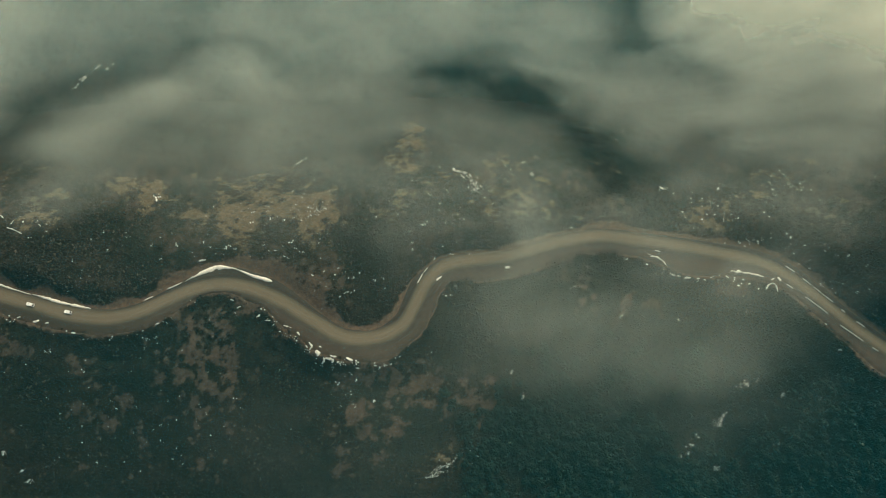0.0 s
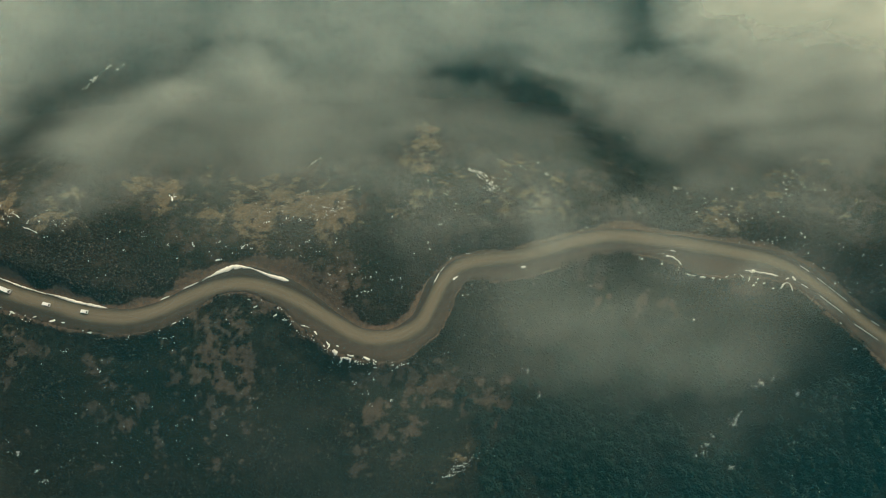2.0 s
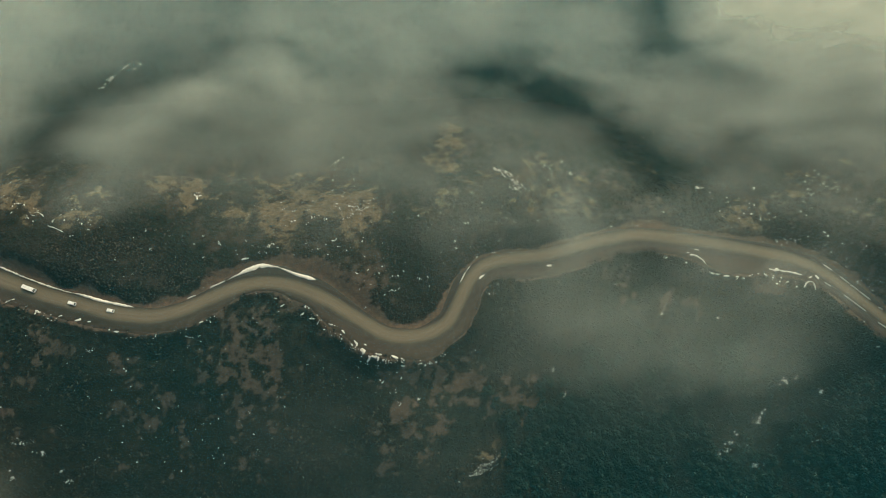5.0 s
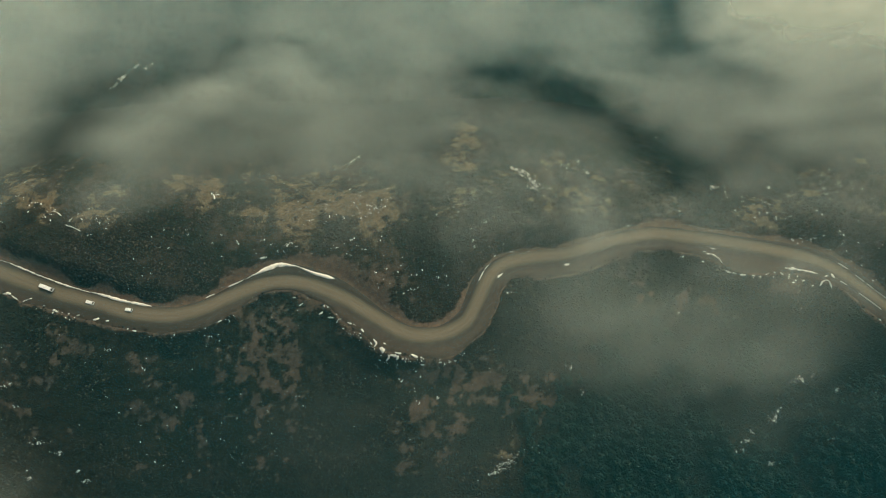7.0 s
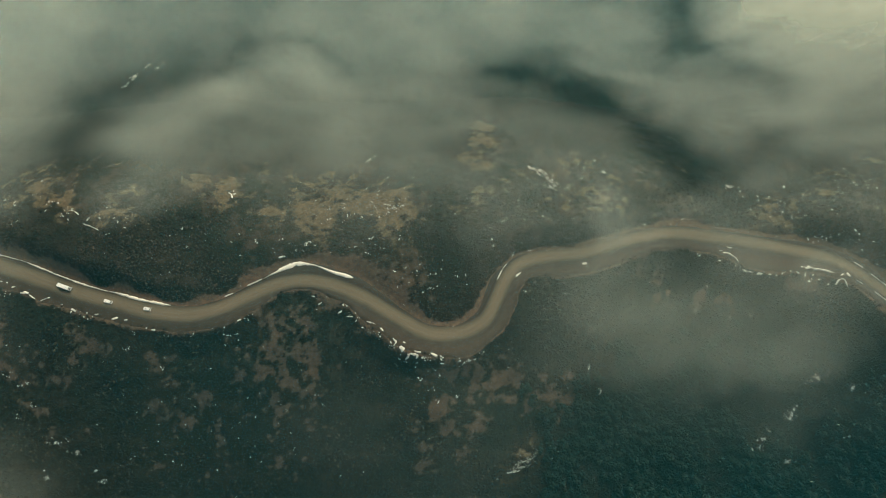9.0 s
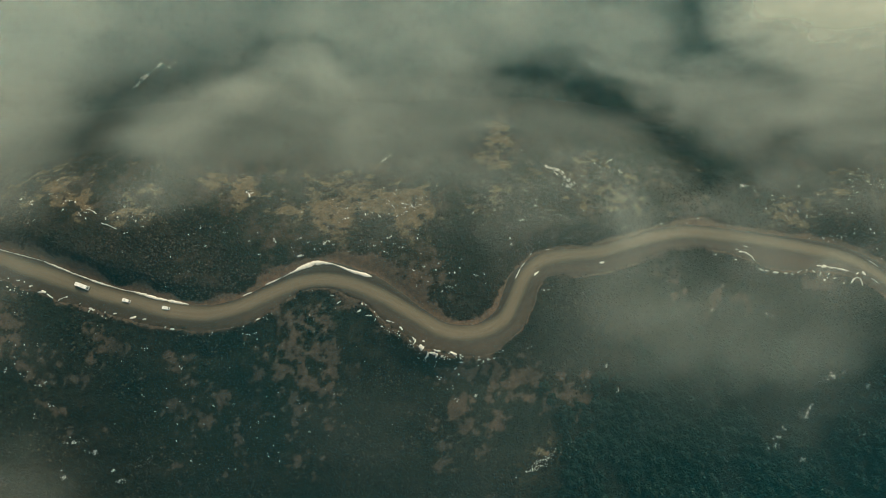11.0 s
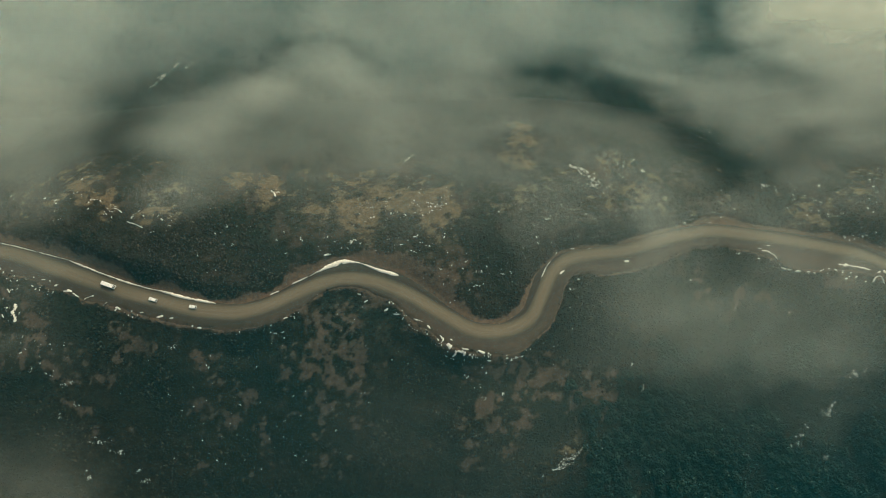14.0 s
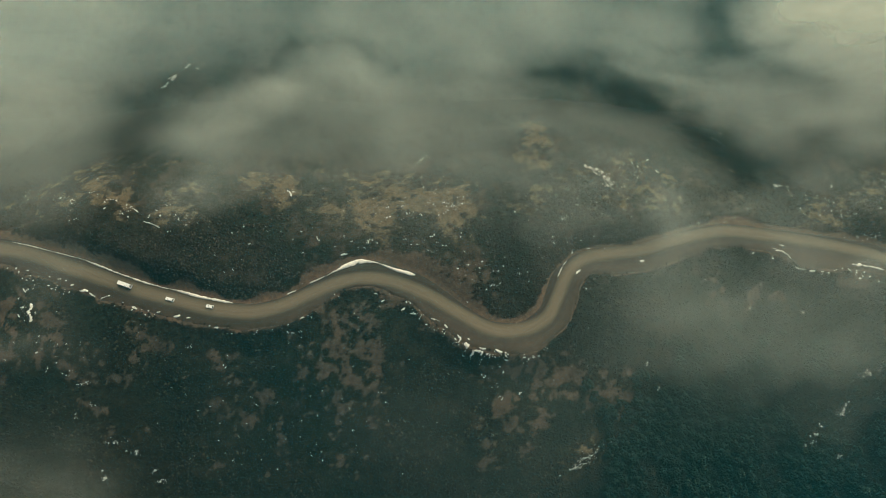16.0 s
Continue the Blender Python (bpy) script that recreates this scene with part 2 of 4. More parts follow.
def fbm(x, y, size, octaves=4):
    total, amount = 0.0, 1.0
    for k in range(octaves):
        total = total + amount * value_noise(x / size + 17.3 * k, y / size - 9.1 * k)
        x, y = 0.79 * x - 0.61 * y, 0.61 * x + 0.79 * y
        size, amount = size / 2.03, amount * 0.52
    return total


def billows(x, y, size):
    """Soft gradient noise in four octaves, about -1 to 1."""
    total, amount = 0.0, 1.0
    for k in range(4):
        u, v = x / size + 11.7 * k, y / size - 5.3 * k
        i, j = np.floor(u).astype(int), np.floor(v).astype(int)
        u, v = u - i, v - j
        corner = []
        for di, dj in ((0, 0), (1, 0), (0, 1), (1, 1)):
            a = 6.2832 * TABLE[(i + di) % 64, (j + dj) % 64]
            corner.append(np.cos(a) * (u - di) + np.sin(a) * (v - dj))
        eu, ev = u ** 3 * (u * (u * 6 - 15) + 10), v ** 3 * (v * (v * 6 - 15) + 10)
        low, high = corner[0] + (corner[1] - corner[0]) * eu, corner[2] + (corner[3] - corner[2]) * eu
        total = total + 1.5 * amount * (low + (high - low) * ev)
        x, y = 0.8 * x - 0.6 * y, 0.6 * x + 0.8 * y
        size, amount = size / 2.1, amount * 0.5
    return total


# heights of the hills at every 60 m, from the foot of the near slope to the far valley
RELIEF = np.array([
    [-51, -65, -76, -85, -88, -88, -86, -81, -77, -73, -69, -64, -58],
    [-36, -46, -56, -62, -63, -59, -53, -54, -59, -59, -50, -37, -23],
    [-24, -28, -33, -36, -37, -32, -17, -28, -46, -46, -28, -9, 10],
    [-23, -13, -6, -3, -2, 0, 2, -16, -22, -19, 0, 18, 36],
    [-35, -12, 9, 21, 15, 14, 17, 11, 5, 5, 22, 38, 53],
    [-60, -37, -15, 1, -8, -29, 9, 16, -19, -13, 21, 41, 59],
    [-94, -82, -71, -57, -55, -62, -51, -54, -73, -61, -21, 18, 54],
    [-132, -130, -127, -119, -112, -111, -116, -121, -117, -97, -60, -11, 41],
], float)
RELIEF_X, RELIEF_Y, RELIEF_STEP = -390.0, -150.0, 60.0


def spline_weights(t):
    return (1 - t) ** 3 / 6, (3 * t ** 3 - 6 * t ** 2 + 4) / 6, (-3 * t ** 3 + 3 * t ** 2 + 3 * t + 1) / 6, t ** 3 / 6


def hills(x, y):
    u = np.clip((x - RELIEF_X) / RELIEF_STEP, 1, RELIEF.shape[1] - 2.001)
    v = np.clip((y - RELIEF_Y) / RELIEF_STEP, 1, RELIEF.shape[0] - 2.001)
    i, j = u.astype(int), v.astype(int)
    z = np.zeros_like(u)
    for a, wu in enumerate(spline_weights(u - i)):
        for b, wv in enumerate(spline_weights(v - j)):
            z += wu * wv * RELIEF[j + b - 1, i + a - 1]
    return z


# the mountain road: x, y of the worn track, gravel to its uphill and to its downhill side
ROAD_WEST = [(-380, 96, 5, 5), (-340, 91, 5, 5), (-306.6, 85.9, 5.0, 5.2), (-274.6, 80.4, 4.8, 8.4), (-244.8, 70.4, 5.6, 9.2), (-215.7, 60.6, 4.6, 8.6), (-187.8, 53.1, 4.5, 7.7),
             (-173.2, 50.2, 4.2, 7.8), (-159.2, 49.6, 3.9, 8.4), (-146, 52.9, 4.0, 9.0), (-133, 58.6, 4.9, 7.4), (-119.7, 63.8, 7.2, 4.2), (-105.9, 65.7, 8.9, 3.6),
             (-91.8, 63.3, 7.7, 5.2), (-77.5, 57.2, 6.8, 8.0), (-63.4, 48.8, 5.0, 10.6), (-49.4, 41.2, 3.9, 10.7), (-38.6, 39.2, 3.4, 11.0), (-29.3, 40.7, 3.4, 11.2)]
ROAD_EAST = [(-19.5, 46.1, 5.0, 10.0), (-14.2, 54.7, 5.6, 9.6), (-9.4, 64.5, 6.3, 8.6), (-3.9, 72, 4.4, 8.4), (4.5, 76.8, 3.4, 8.8), (18.6, 79.1, 3.2, 11.2), (32.9, 81.4, 3.2, 12.4),
             (47.5, 85.5, 3.3, 10.4), (62.2, 89.9, 3.5, 9.4), (79.8, 92.3, 3.6, 8.6), (97.2, 90.7, 4.1, 8.2), (114.5, 88.6, 4.2, 12.6), (131.3, 85.5, 4.4, 15.2), (147.9, 81.9, 5.6, 10.8),
             (161.5, 78, 6.3, 9.1), (173.1, 71.5, 6.3, 8.2), (183.9, 61.7, 6.5, 7.8), (197.8, 48.2, 6.1, 9.9), (213.5, 35.1, 5.3, 11.6), (229.6, 21.8, 5.0, 10.5), (262, -8, 5, 9), (300, -45, 5, 8)]
GRADE_X = [-380, -330, -270, -200, -140, -110, -85, -60, -5, 30, 108, 165, 220, 300]
GRADE_Z = [-6, -3, -1, 1.5, 3, 4.5, 5, 4, 3.5, 1.5, -1.5, -1, -2, -6]


def catmull(points, per):
    p = np.array(points, float)
    p = np.vstack([2 * p[0] - p[1], p, 2 * p[-1] - p[-2]])
    t = np.linspace(0, 1, per, endpoint=False)[:, None]
    out = []
    for a, b, c, d in zip(p[:-3], p[1:-2], p[2:-1], p[3:]):
        out.append(0.5 * (2 * b + (c - a) * t + (2 * a - 5 * b + 4 * c - d) * t ** 2 + (3 * b - a - 3 * c + d) * t ** 3))
    return np.vstack(out + [p[-2:-1]])


LINE = catmull(ROAD_WEST + ROAD_EAST, 14)
GO = np.gradient(LINE[:, :2], axis=0)
GO /= np.linalg.norm(GO, axis=1)[:, None]
UPHILL = np.stack([-GO[:, 1], GO[:, 0]], 1)
ALONG = np.concatenate([[0], np.cumsum(np.linalg.norm(np.diff(LINE[:, :2], axis=0), axis=1))])
smooth = np.ones(31) / 31
ROAD_Z = np.convolve(np.pad(np.interp(LINE[:, 0], GRADE_X, GRADE_Z), 15, mode="edge"), smooth, "valid")
WOBBLE_UP = 0.9 * fbm(ALONG, ALONG * 0 + 3, 9.0)
WOBBLE_DOWN = 2.2 * fbm(ALONG, ALONG * 0 + 40, 11.0)


def by_road(x, y):
    """Signed distance from the track (uphill positive), the road's height there, and its two half widths."""
    d, k = np.full(x.shape, 1e9), np.zeros(x.shape, int)
    near = np.abs(y - 50) < 190
    xs, ys = x[near], y[near]
    best, who = np.full(xs.shape, 1e9), np.zeros(xs.shape, int)
    for n in range(0, len(LINE), 2):
        q = (xs - LINE[n, 0]) ** 2 + (ys - LINE[n, 1]) ** 2
        closer = q < best
        best[closer], who[closer] = q[closer], n
    d[near], k[near] = np.sqrt(best), who
    side = (x - LINE[k, 0]) * UPHILL[k, 0] + (y - LINE[k, 1]) * UPHILL[k, 1]
    return np.where(side >= 0, d, -d), ROAD_Z[k], LINE[k, 2] + WOBBLE_UP[k], LINE[k, 3] + WOBBLE_DOWN[k]


def ease(a):
    a = np.clip(a, 0, 1)
    return a * a * (3 - 2 * a)


def land(x, y, rough=True):
    x, y = np.asarray(x, float), np.asarray(y, float)
    d, zr, up, down = by_road(x, y)
    z = hills(x, y)
    if rough:
        z = z + 2.6 * fbm(x, y, 26.0) + 0.9 * fbm(x + 50, y, 6.0, 3)
    beyond = np.where(d > 0, d - up, -d - down)
    reach = np.where(d > 0, 11.0, 13.0)
    blend = ease(beyond / reach)
    lift = np.where(d > 0, 1.1, -1.8) * ease(beyond / 5.0) * (1 - ease((beyond - 5) / 14.0))
    return (zr - 0.3) * (1 - blend) + z * blend + lift


def spots(x, y, patches, warp=5.0, fray=0.0):
    """How strongly soft oval patches (x, y, half axes, turn, strength) cover a place, with ragged outlines."""
    wx = x + 0.7 * warp * billows(x, y, 17.0) + 0.7 * fray * billows(x + 30, y, 5.5)
    wy = y + 0.7 * warp * billows(x + 90, y - 40, 17.0) + 0.7 * fray * billows(x, y + 75, 5.5)
    total = np.zeros_like(x)
    for px, py, rx, ry, turn, power in patches:
        c, s = math.cos(radians(turn)), math.sin(radians(turn))
        a, b = (wx - px) * c + (wy - py) * s, -(wx - px) * s + (wy - py) * c
        total = np.maximum(total, power * np.exp(-((a / rx) ** 2 + (b / ry) ** 2) * 0.9)) if power > 0 else total + power * np.exp(-((a / rx) ** 2 + (b / ry) ** 2))
    return np.maximum(total, 0)


STRAW_HILL = [
    (-103, 104, 20, 16, 0, 0.95), (-68, 103, 17, 12, 15, 0.95), (-86, 108, 16, 9, 0, 0.85), (-104, 118, 22, 7, 0, 0.7), (-62, 112, 12, 6, 15, 0.7), (-15, 148, 12, 13, 0, 0.85), (-26, 126, 12, 11, 0, 0.6), (-202, 95, 17, 4, 0, 0.64), (135, 103, 12, 7, -15, 0.7), (142, 158, 20, 17, 0, 0.4), (-111, 126, 18, 11, 0, 0.5), (-162, 118, 19, 8, 0, 0.5), (-259, 112, 21, 8, 0, 0.72), (22, 115, 26, 19, 0, 0.4)]
STRAW_OUTER = [
    (166, 118, 19, 17, -20, 0.35), (0, -19, 12, 3, 32, 1), (-235, 107, 8, 6, 20, 0.8), (-228, 100, 5, 6, -20, 0.76), (-198, 110, 8, 4, 15, 0.64), (-250, 114, 12, 6, 15, 0.72)]
STRAW = STRAW_HILL + STRAW_OUTER
BARE_WEST_SPUR = [
    (-112, 42, 12.7, 8.7, 0, 0.8), (-105, 37, 7, 14, 8, 0.9), (-129, 33, 11.3, 6, 0, 0.75), (-121, 21, 13.8, 7.2, 0, 0.9), (-107, 22, 4.9, 12.1, 25, 0.8), (-101, 14, 3.2,
    8.1, 25, 0.8), (-119, 8, 10.7, 3.4, -20, 0.95), (-107, 3, 9.2, 3, -20, 0.9), (-134, 1, 3.4, 2.3, 0, 0.7), (-126, -4, 3.2, 3.8, 0, 0.6), (-174, 27, 9.9, 2.7, 15, 0.7),
    (-167, 16, 2.9, 6, 15, 0.9), (-178, 11, 6.1, 3.4, 0, 0.8), (-158, 10, 5.3, 3, 30, 0.75)]
BARE_WEST_MIDDLE = [
    (-166, 7, 3.2, 4.4, 0, 0.8), (-151, 1, 2.9, 6.8, 35, 0.7), (-164, -4, 7.3, 3.8, 0, 0.6), (-150, -7, 5.1, 4.4, 0, 0.6), (-181, -20, 2.2, 7.5, 30, 0.7), (-148, -21,
    4.4, 2.9, -30, 0.6), (-217, 44, 1.8, 7.3, 0, 0.7), (-212, 31, 5.3, 5.3, 0, 0.6), (-203, 34, 4.3, 3, 0, 0.6), (-237, 31, 3.5, 3, 0, 0.7), (-231, 19, 2.5, 2.3, 0, 0.8),
    (-224, 17, 3.9, 4.7, 0, 0.6), (-242, 23, 2.9, 3.6, 0, 0.6), (-240, 11, 5.7, 2.7, -20, 0.6)]
BARE_WEST_EDGE = [
    (-229, 5, 3.9, 3.8, 0, 0.6), (-216, -6, 3.6, 3.4, 0, 0.6), (-116, -21, 16.5, 5.6, -10, 0.4), (-64, 66, 13, 7.8, -20, 0.9)]
BARE_WEST = BARE_WEST_SPUR + BARE_WEST_MIDDLE + BARE_WEST_EDGE
BARE_BROAD = [(-20, 20, 21.9, 6.0, 0, 0.55), (-1, 15, 12.0, 7.9, 0, 0.55), (-31, 1, 13.6, 5.1, 0, 0.55), (16, 12, 13.9, 8.5, 0, 0.55), (-121, 26, 16.4, 15.5, 0, 0.3), (-163, 5, 22.1, 15.7, 0, 0.16)]
BARE_GULLY = [(-281, 42, 7.1, 13.3, 8, 1.0), (-258, 41, 5.4, 12.7, 18, 1.0), (-252, 28, 4.8, 6.6, 20, 0.9), (-279, 55, 4.9, 5.7, 0, 0.8), (-217, 44, 1.6, 6.9, 0, 0.4), (-205, 33, 3.8, 3.6, 0, 0.4), (-240, 32, 2.7, 1.5, 0, 0.5), (-270, 43, 2.7, 12.8, 5, -1.2)]
BARE_EAST_BEND = [
    (-25, 25, 17.1, 2.4, 0, 0.7), (-34, 20, 7.8, 4.4, 0, 0.7), (-50, 17, 7, 3, 0, 0.6), (-19, 18, 14.2, 6.1, 0, 0.85), (-6, 15, 6.9, 7.4, 0, 0.7), (-39, 7, 6, 6.6, 0, 1),
    (-31, 1, 9.2, 3.6, 0, 0.75), (-19, 4, 4.2, 5.7, 0, 0.75), (-50, -5, 3.9, 4, 0, 0.7), (-27, -5, 6.4, 2.7, 0, 0.7), (-14, -7, 4.3, 2.1, 0, 0.5), (-47, -18, 3.2, 3, 0,
    0.6), (-32, -15, 4.3, 2.3, 0, 0.4), (11, 15, 7.2, 4.2, 0, 0.6)]
BARE_EAST_FAR = [
    (8, 5, 7.2, 5.1, 0, 0.8), (19, 6, 10.4, 5.9, 0, 0.8), (26, 15, 8.2, 4.2, 0, 0.5), (73, 62, 3, 17, 4, 0.4), (92, 57, 3, 19, -5, 0.4), (61, 66, 3, 14, 8, 0.35), (108,
    60, 3, 14, 0, 0.3), (182, 51, 7.8, 9.1, -40, 0.9), (149, 68, 9.1, 3.9, 0, 0.9)]
BARE_EAST = BARE_EAST_BEND + BARE_EAST_FAR
WOODS = [(65, -10, 52, 34, 0, 1), (199, -12, 32, 31, 0, 1), (50, 14, 28, 18, 0, 0.8), (136, -30, 46, 22, 0, 0.75), (100, 26, 30, 13, 0, 0.5), (25, -28, 24, 16, 0, 0.6)]


# width of the raw earth above and below the gravel along the road
CUT_X = [-300, -235, -200, -165, -140, -118, -100, -80, -60, -40, -22, -8, 10, 40, 90, 130, 160, 185, 230]
CUT_UP = [4, 5, 4, 4, 5, 5.5, 4.5, 6.5, 7, 3.2, 2.2, 2.6, 2.4, 3, 3, 2.5, 2.5, 2, 2]
CUT_DOWN = [3, 2.6, 2.2, 1.4, 1.2, 2, 5, 5, 2.5, 0.8, 0.6, 0.6, 0.6, 0.8, 1.2, 1.5, 2, 2, 1]


def lush(x, y):
    """How green the growth is round the woodland, 0 to 1."""
    x, y = x + 13 * billows(x, y, 26.0), y + 13 * billows(x + 70, y, 26.0)
    return np.maximum(ease((x - 12) / 30) * (1 - ease((y - 24) / 24)), ease((x - 150) / 25) * (1 - ease((y - 48) / 15)))


def cover(x, y):
    """What lies on the ground: bare soil, straw-coloured grass and the raw earth beside the road, each 0 to 1."""
    d, zr, up, down = by_road(x, y)
    broken = 0.55 * billows(x, y, 9.0) + 0.7 * billows(x - 25, y + 60, 4.2)
    bare = spots(x, y, BARE_WEST + BARE_BROAD + BARE_GULLY + BARE_EAST, 9.0, 8.0) * (1.0 + 3.2 * broken) + (0.2 + 0.3 * ease(d / 10)) * ease(2.0 * fbm(x + 11, y, 15.0, 5) + 1.8 * fbm(x, y + 33, 4.0, 4) + 0.05) * (1 - 0.8 * ease((y - 130) / 30))
    bare = bare * (1 - 0.8 * lush(x, y))
    straw = spots(x, y, STRAW, 12.0, 6.0) * (1.0 + 1.5 * fbm(0.6 * x - 30 + 0.5 * y, y, 7.0, 5) + 1.3 * fbm(x + 15, 1.5 * y, 3.2, 4))
    straw = straw + 0.62 * ease(2.4 * fbm(x + 60, 1.4 * y, 13.0, 5) + 1.8 * fbm(x + 8, 1.5 * y, 3.4, 4) - 0.45) * ease((y - 88) / 12) * (1 - ease((y - 128) / 34))
    beyond = np.where(d > 0, d - up, -d - down)
    wide = np.where(d > 0, np.interp(x, CUT_X, CUT_UP), np.interp(x, CUT_X, CUT_DOWN)) * (1.0 + 1.3 * fbm(x, y + 70, 12.0))
    cut = np.where(beyond < 0, 1.0, np.exp(-(beyond / np.maximum(wide, 0.6)) ** 2)) * np.where(d > 0, 1.0, 0.72)
    return np.clip(bare, 0, 1), np.clip(straw, 0, 1), cut, beyond


# ---- mesh helpers ----
def mesh_of(name, verts, faces, material, smooth=True):
    """A mesh from arrays; all faces have the same number of corners."""
    verts, faces = np.asarray(verts, np.float32), np.asarray(faces, np.int32)
    me = bpy.data.meshes.new(name)
    me.vertices.add(len(verts))
    me.vertices.foreach_set("co", verts.ravel())
    n, k = faces.shape
    me.loops.add(n * k)
    me.loops.foreach_set("vertex_index", faces.ravel())
    me.polygons.add(n)
    me.polygons.foreach_set("loop_start", np.arange(n, dtype=np.int32) * k)
    me.update(calc_edges=True)
    me.polygons.foreach_set("use_smooth", np.full(n, smooth))
    me.materials.append(material)
    return me


def grid_faces(nx, ny):
    i, j = np.meshgrid(np.arange(nx - 1), np.arange(ny - 1))
    a = (j * nx + i).ravel()
    return np.stack([a, a + 1, a + nx + 1, a + nx], 1)


def add_values(me, name, values):
    me.attributes.new(name, "FLOAT", "POINT").data.foreach_set("value", np.asarray(values, np.float32))


def bm_part(name, bm, material, parent, label=""):
    me = bpy.data.meshes.new(name)
    bm.to_mesh(me)
    bm.free()
    me.materials.append(material)
    ob = new(name, me)
    ob.parent = parent
    return tagged(ob, label)


def bm_box(x, y, z, sx, sy, sz, bevel=0.0, taper=(1.0, 1.0)):
    """A box round (x, y, z), its top narrowed by taper, its edges rounded."""
    bm = bmesh.new()
    bmesh.ops.create_cube(bm, size=1)
    for v in bm.verts:
        f = taper if v.co.z > 0 else (1, 1)
        v.co = Vector((x + v.co.x * sx * f[0], y + v.co.y * sy * f[1], z + v.co.z * sz))
    if bevel:
        bmesh.ops.bevel(bm, geom=bm.edges[:], offset=bevel, segments=2, profile=0.6, affect="EDGES")
    return bm


# ---- ground: one sheet to the horizon ----
def span(low, high, step):
    far = [4000, 2400, 1500, 1000, 700, 500, 380, 300, 230, 180, 140, 110, 85, 65, 50, 38, 28, 20, 14, 9, 5]
    return np.concatenate([[low - f for f in far], np.arange(low, high, step), [high + f for f in reversed(far)]])


GX, GY = span(-345, 275, 1.2), span(-85, 290, 1.2)
mx, my = (a.ravel() for a in np.meshgrid(GX, GY))
ground_mesh = mesh_of("ground", np.stack([mx, my, land(mx, my)], 1), grid_faces(len(GX), len(GY)), GROUND)
bare, straw, cut, beyond = cover(mx, my)
for key, values in (("bare", bare), ("straw", straw), ("cut", cut)):
    add_values(ground_mesh, key, values)
tagged(new("ground", ground_mesh), "mountainside of dark heath with brown bare soil and straw grass", "ground", kind="structure")

# ---- road ----
SIDE = np.array([-1.0, -0.86, -0.72, -0.58, -0.44, -0.3, -0.15, 0, 0.2, 0.4, 0.6, 0.8, 1.0])
rx, ry, rz, ru, rv = [], [], [], [], []
for k in range(len(LINE)):
    up, down = LINE[k, 2] + WOBBLE_UP[k] + 0.5, LINE[k, 3] + WOBBLE_DOWN[k] + 0.5
    c = np.where(SIDE > 0, SIDE * up, SIDE * down)
    rx.append(LINE[k, 0] + UPHILL[k, 0] * c)
    ry.append(LINE[k, 1] + UPHILL[k, 1] * c)
    rut = -0.07 * np.exp(-((np.abs(c) - 1.1) / 0.5) ** 2)
    rz.append(ROAD_Z[k] + 0.12 - 0.012 * np.abs(c) + rut - 0.5 * (np.abs(SIDE) > 0.99))
    ru.append(c / 10)
    rv.append(np.full(len(c), ALONG[k] / 10))
rx, ry, rz, ru, rv = (np.concatenate(a) for a in (rx, ry, rz, ru, rv))
road_faces = grid_faces(len(SIDE), len(LINE))
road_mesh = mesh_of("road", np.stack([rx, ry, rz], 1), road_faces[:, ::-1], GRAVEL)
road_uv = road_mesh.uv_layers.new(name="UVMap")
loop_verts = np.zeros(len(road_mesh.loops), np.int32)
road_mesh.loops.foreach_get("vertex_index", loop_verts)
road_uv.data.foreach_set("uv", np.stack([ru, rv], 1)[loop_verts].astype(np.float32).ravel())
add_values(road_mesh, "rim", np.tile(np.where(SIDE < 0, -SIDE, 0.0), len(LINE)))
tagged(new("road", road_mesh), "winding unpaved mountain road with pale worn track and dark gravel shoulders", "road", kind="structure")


# ---- heath shrubs ----
def ball():
    bm = bmesh.new()
    bmesh.ops.create_icosphere(bm, subdivisions=1, radius=1.0)
    v = np.array([tuple(p.co) for p in bm.verts])
    f = np.array([[p.index for p in q.verts] for q in bm.faces])
    bm.free()
    return v, f


ROUND = ball()
SPIKY = (np.array([(1.1, 0, 0), (0, 1.1, 0), (-1.1, 0, 0), (0, -1.1, 0), (0, 0, 1.15), (0, 0, -0.6)]),
         np.array([(0, 1, 4), (1, 2, 4), (2, 3, 4), (3, 0, 4), (1, 0, 5), (2, 1, 5), (3, 2, 5), (0, 3, 5)]))


def clumps(rng, x, y, z, size, flat=0.7, rough=0.34, stretch=1.35, shape=ROUND):
    """Many ragged little bushes in one pair of arrays."""
    BALL_V, BALL_F = shape
    n, k = len(x), len(BALL_V)
    turn = rng.uniform(0, 2 * math.pi, n)
    c, s = np.cos(turn)[:, None], np.sin(turn)[:, None]
    v = BALL_V[None] * (1 + rough * rng.uniform(-1, 1, (n, k, 1))) + 0.16 * rng.uniform(-1, 1, (n, k, 3))
    long = rng.uniform(0.8, stretch, (n, 1))
    vx, vy, vz = v[..., 0] * long, v[..., 1] / long, v[..., 2] * flat
    out = np.stack([x[:, None] + size[:, None] * (vx * c - vy * s), y[:, None] + size[:, None] * (vx * s + vy * c), z[:, None] + size[:, None] * vz], -1)
    faces = BALL_F[None] + (np.arange(n) * k)[:, None, None]
    return out.reshape(-1, 3), faces.reshape(-1, 3)


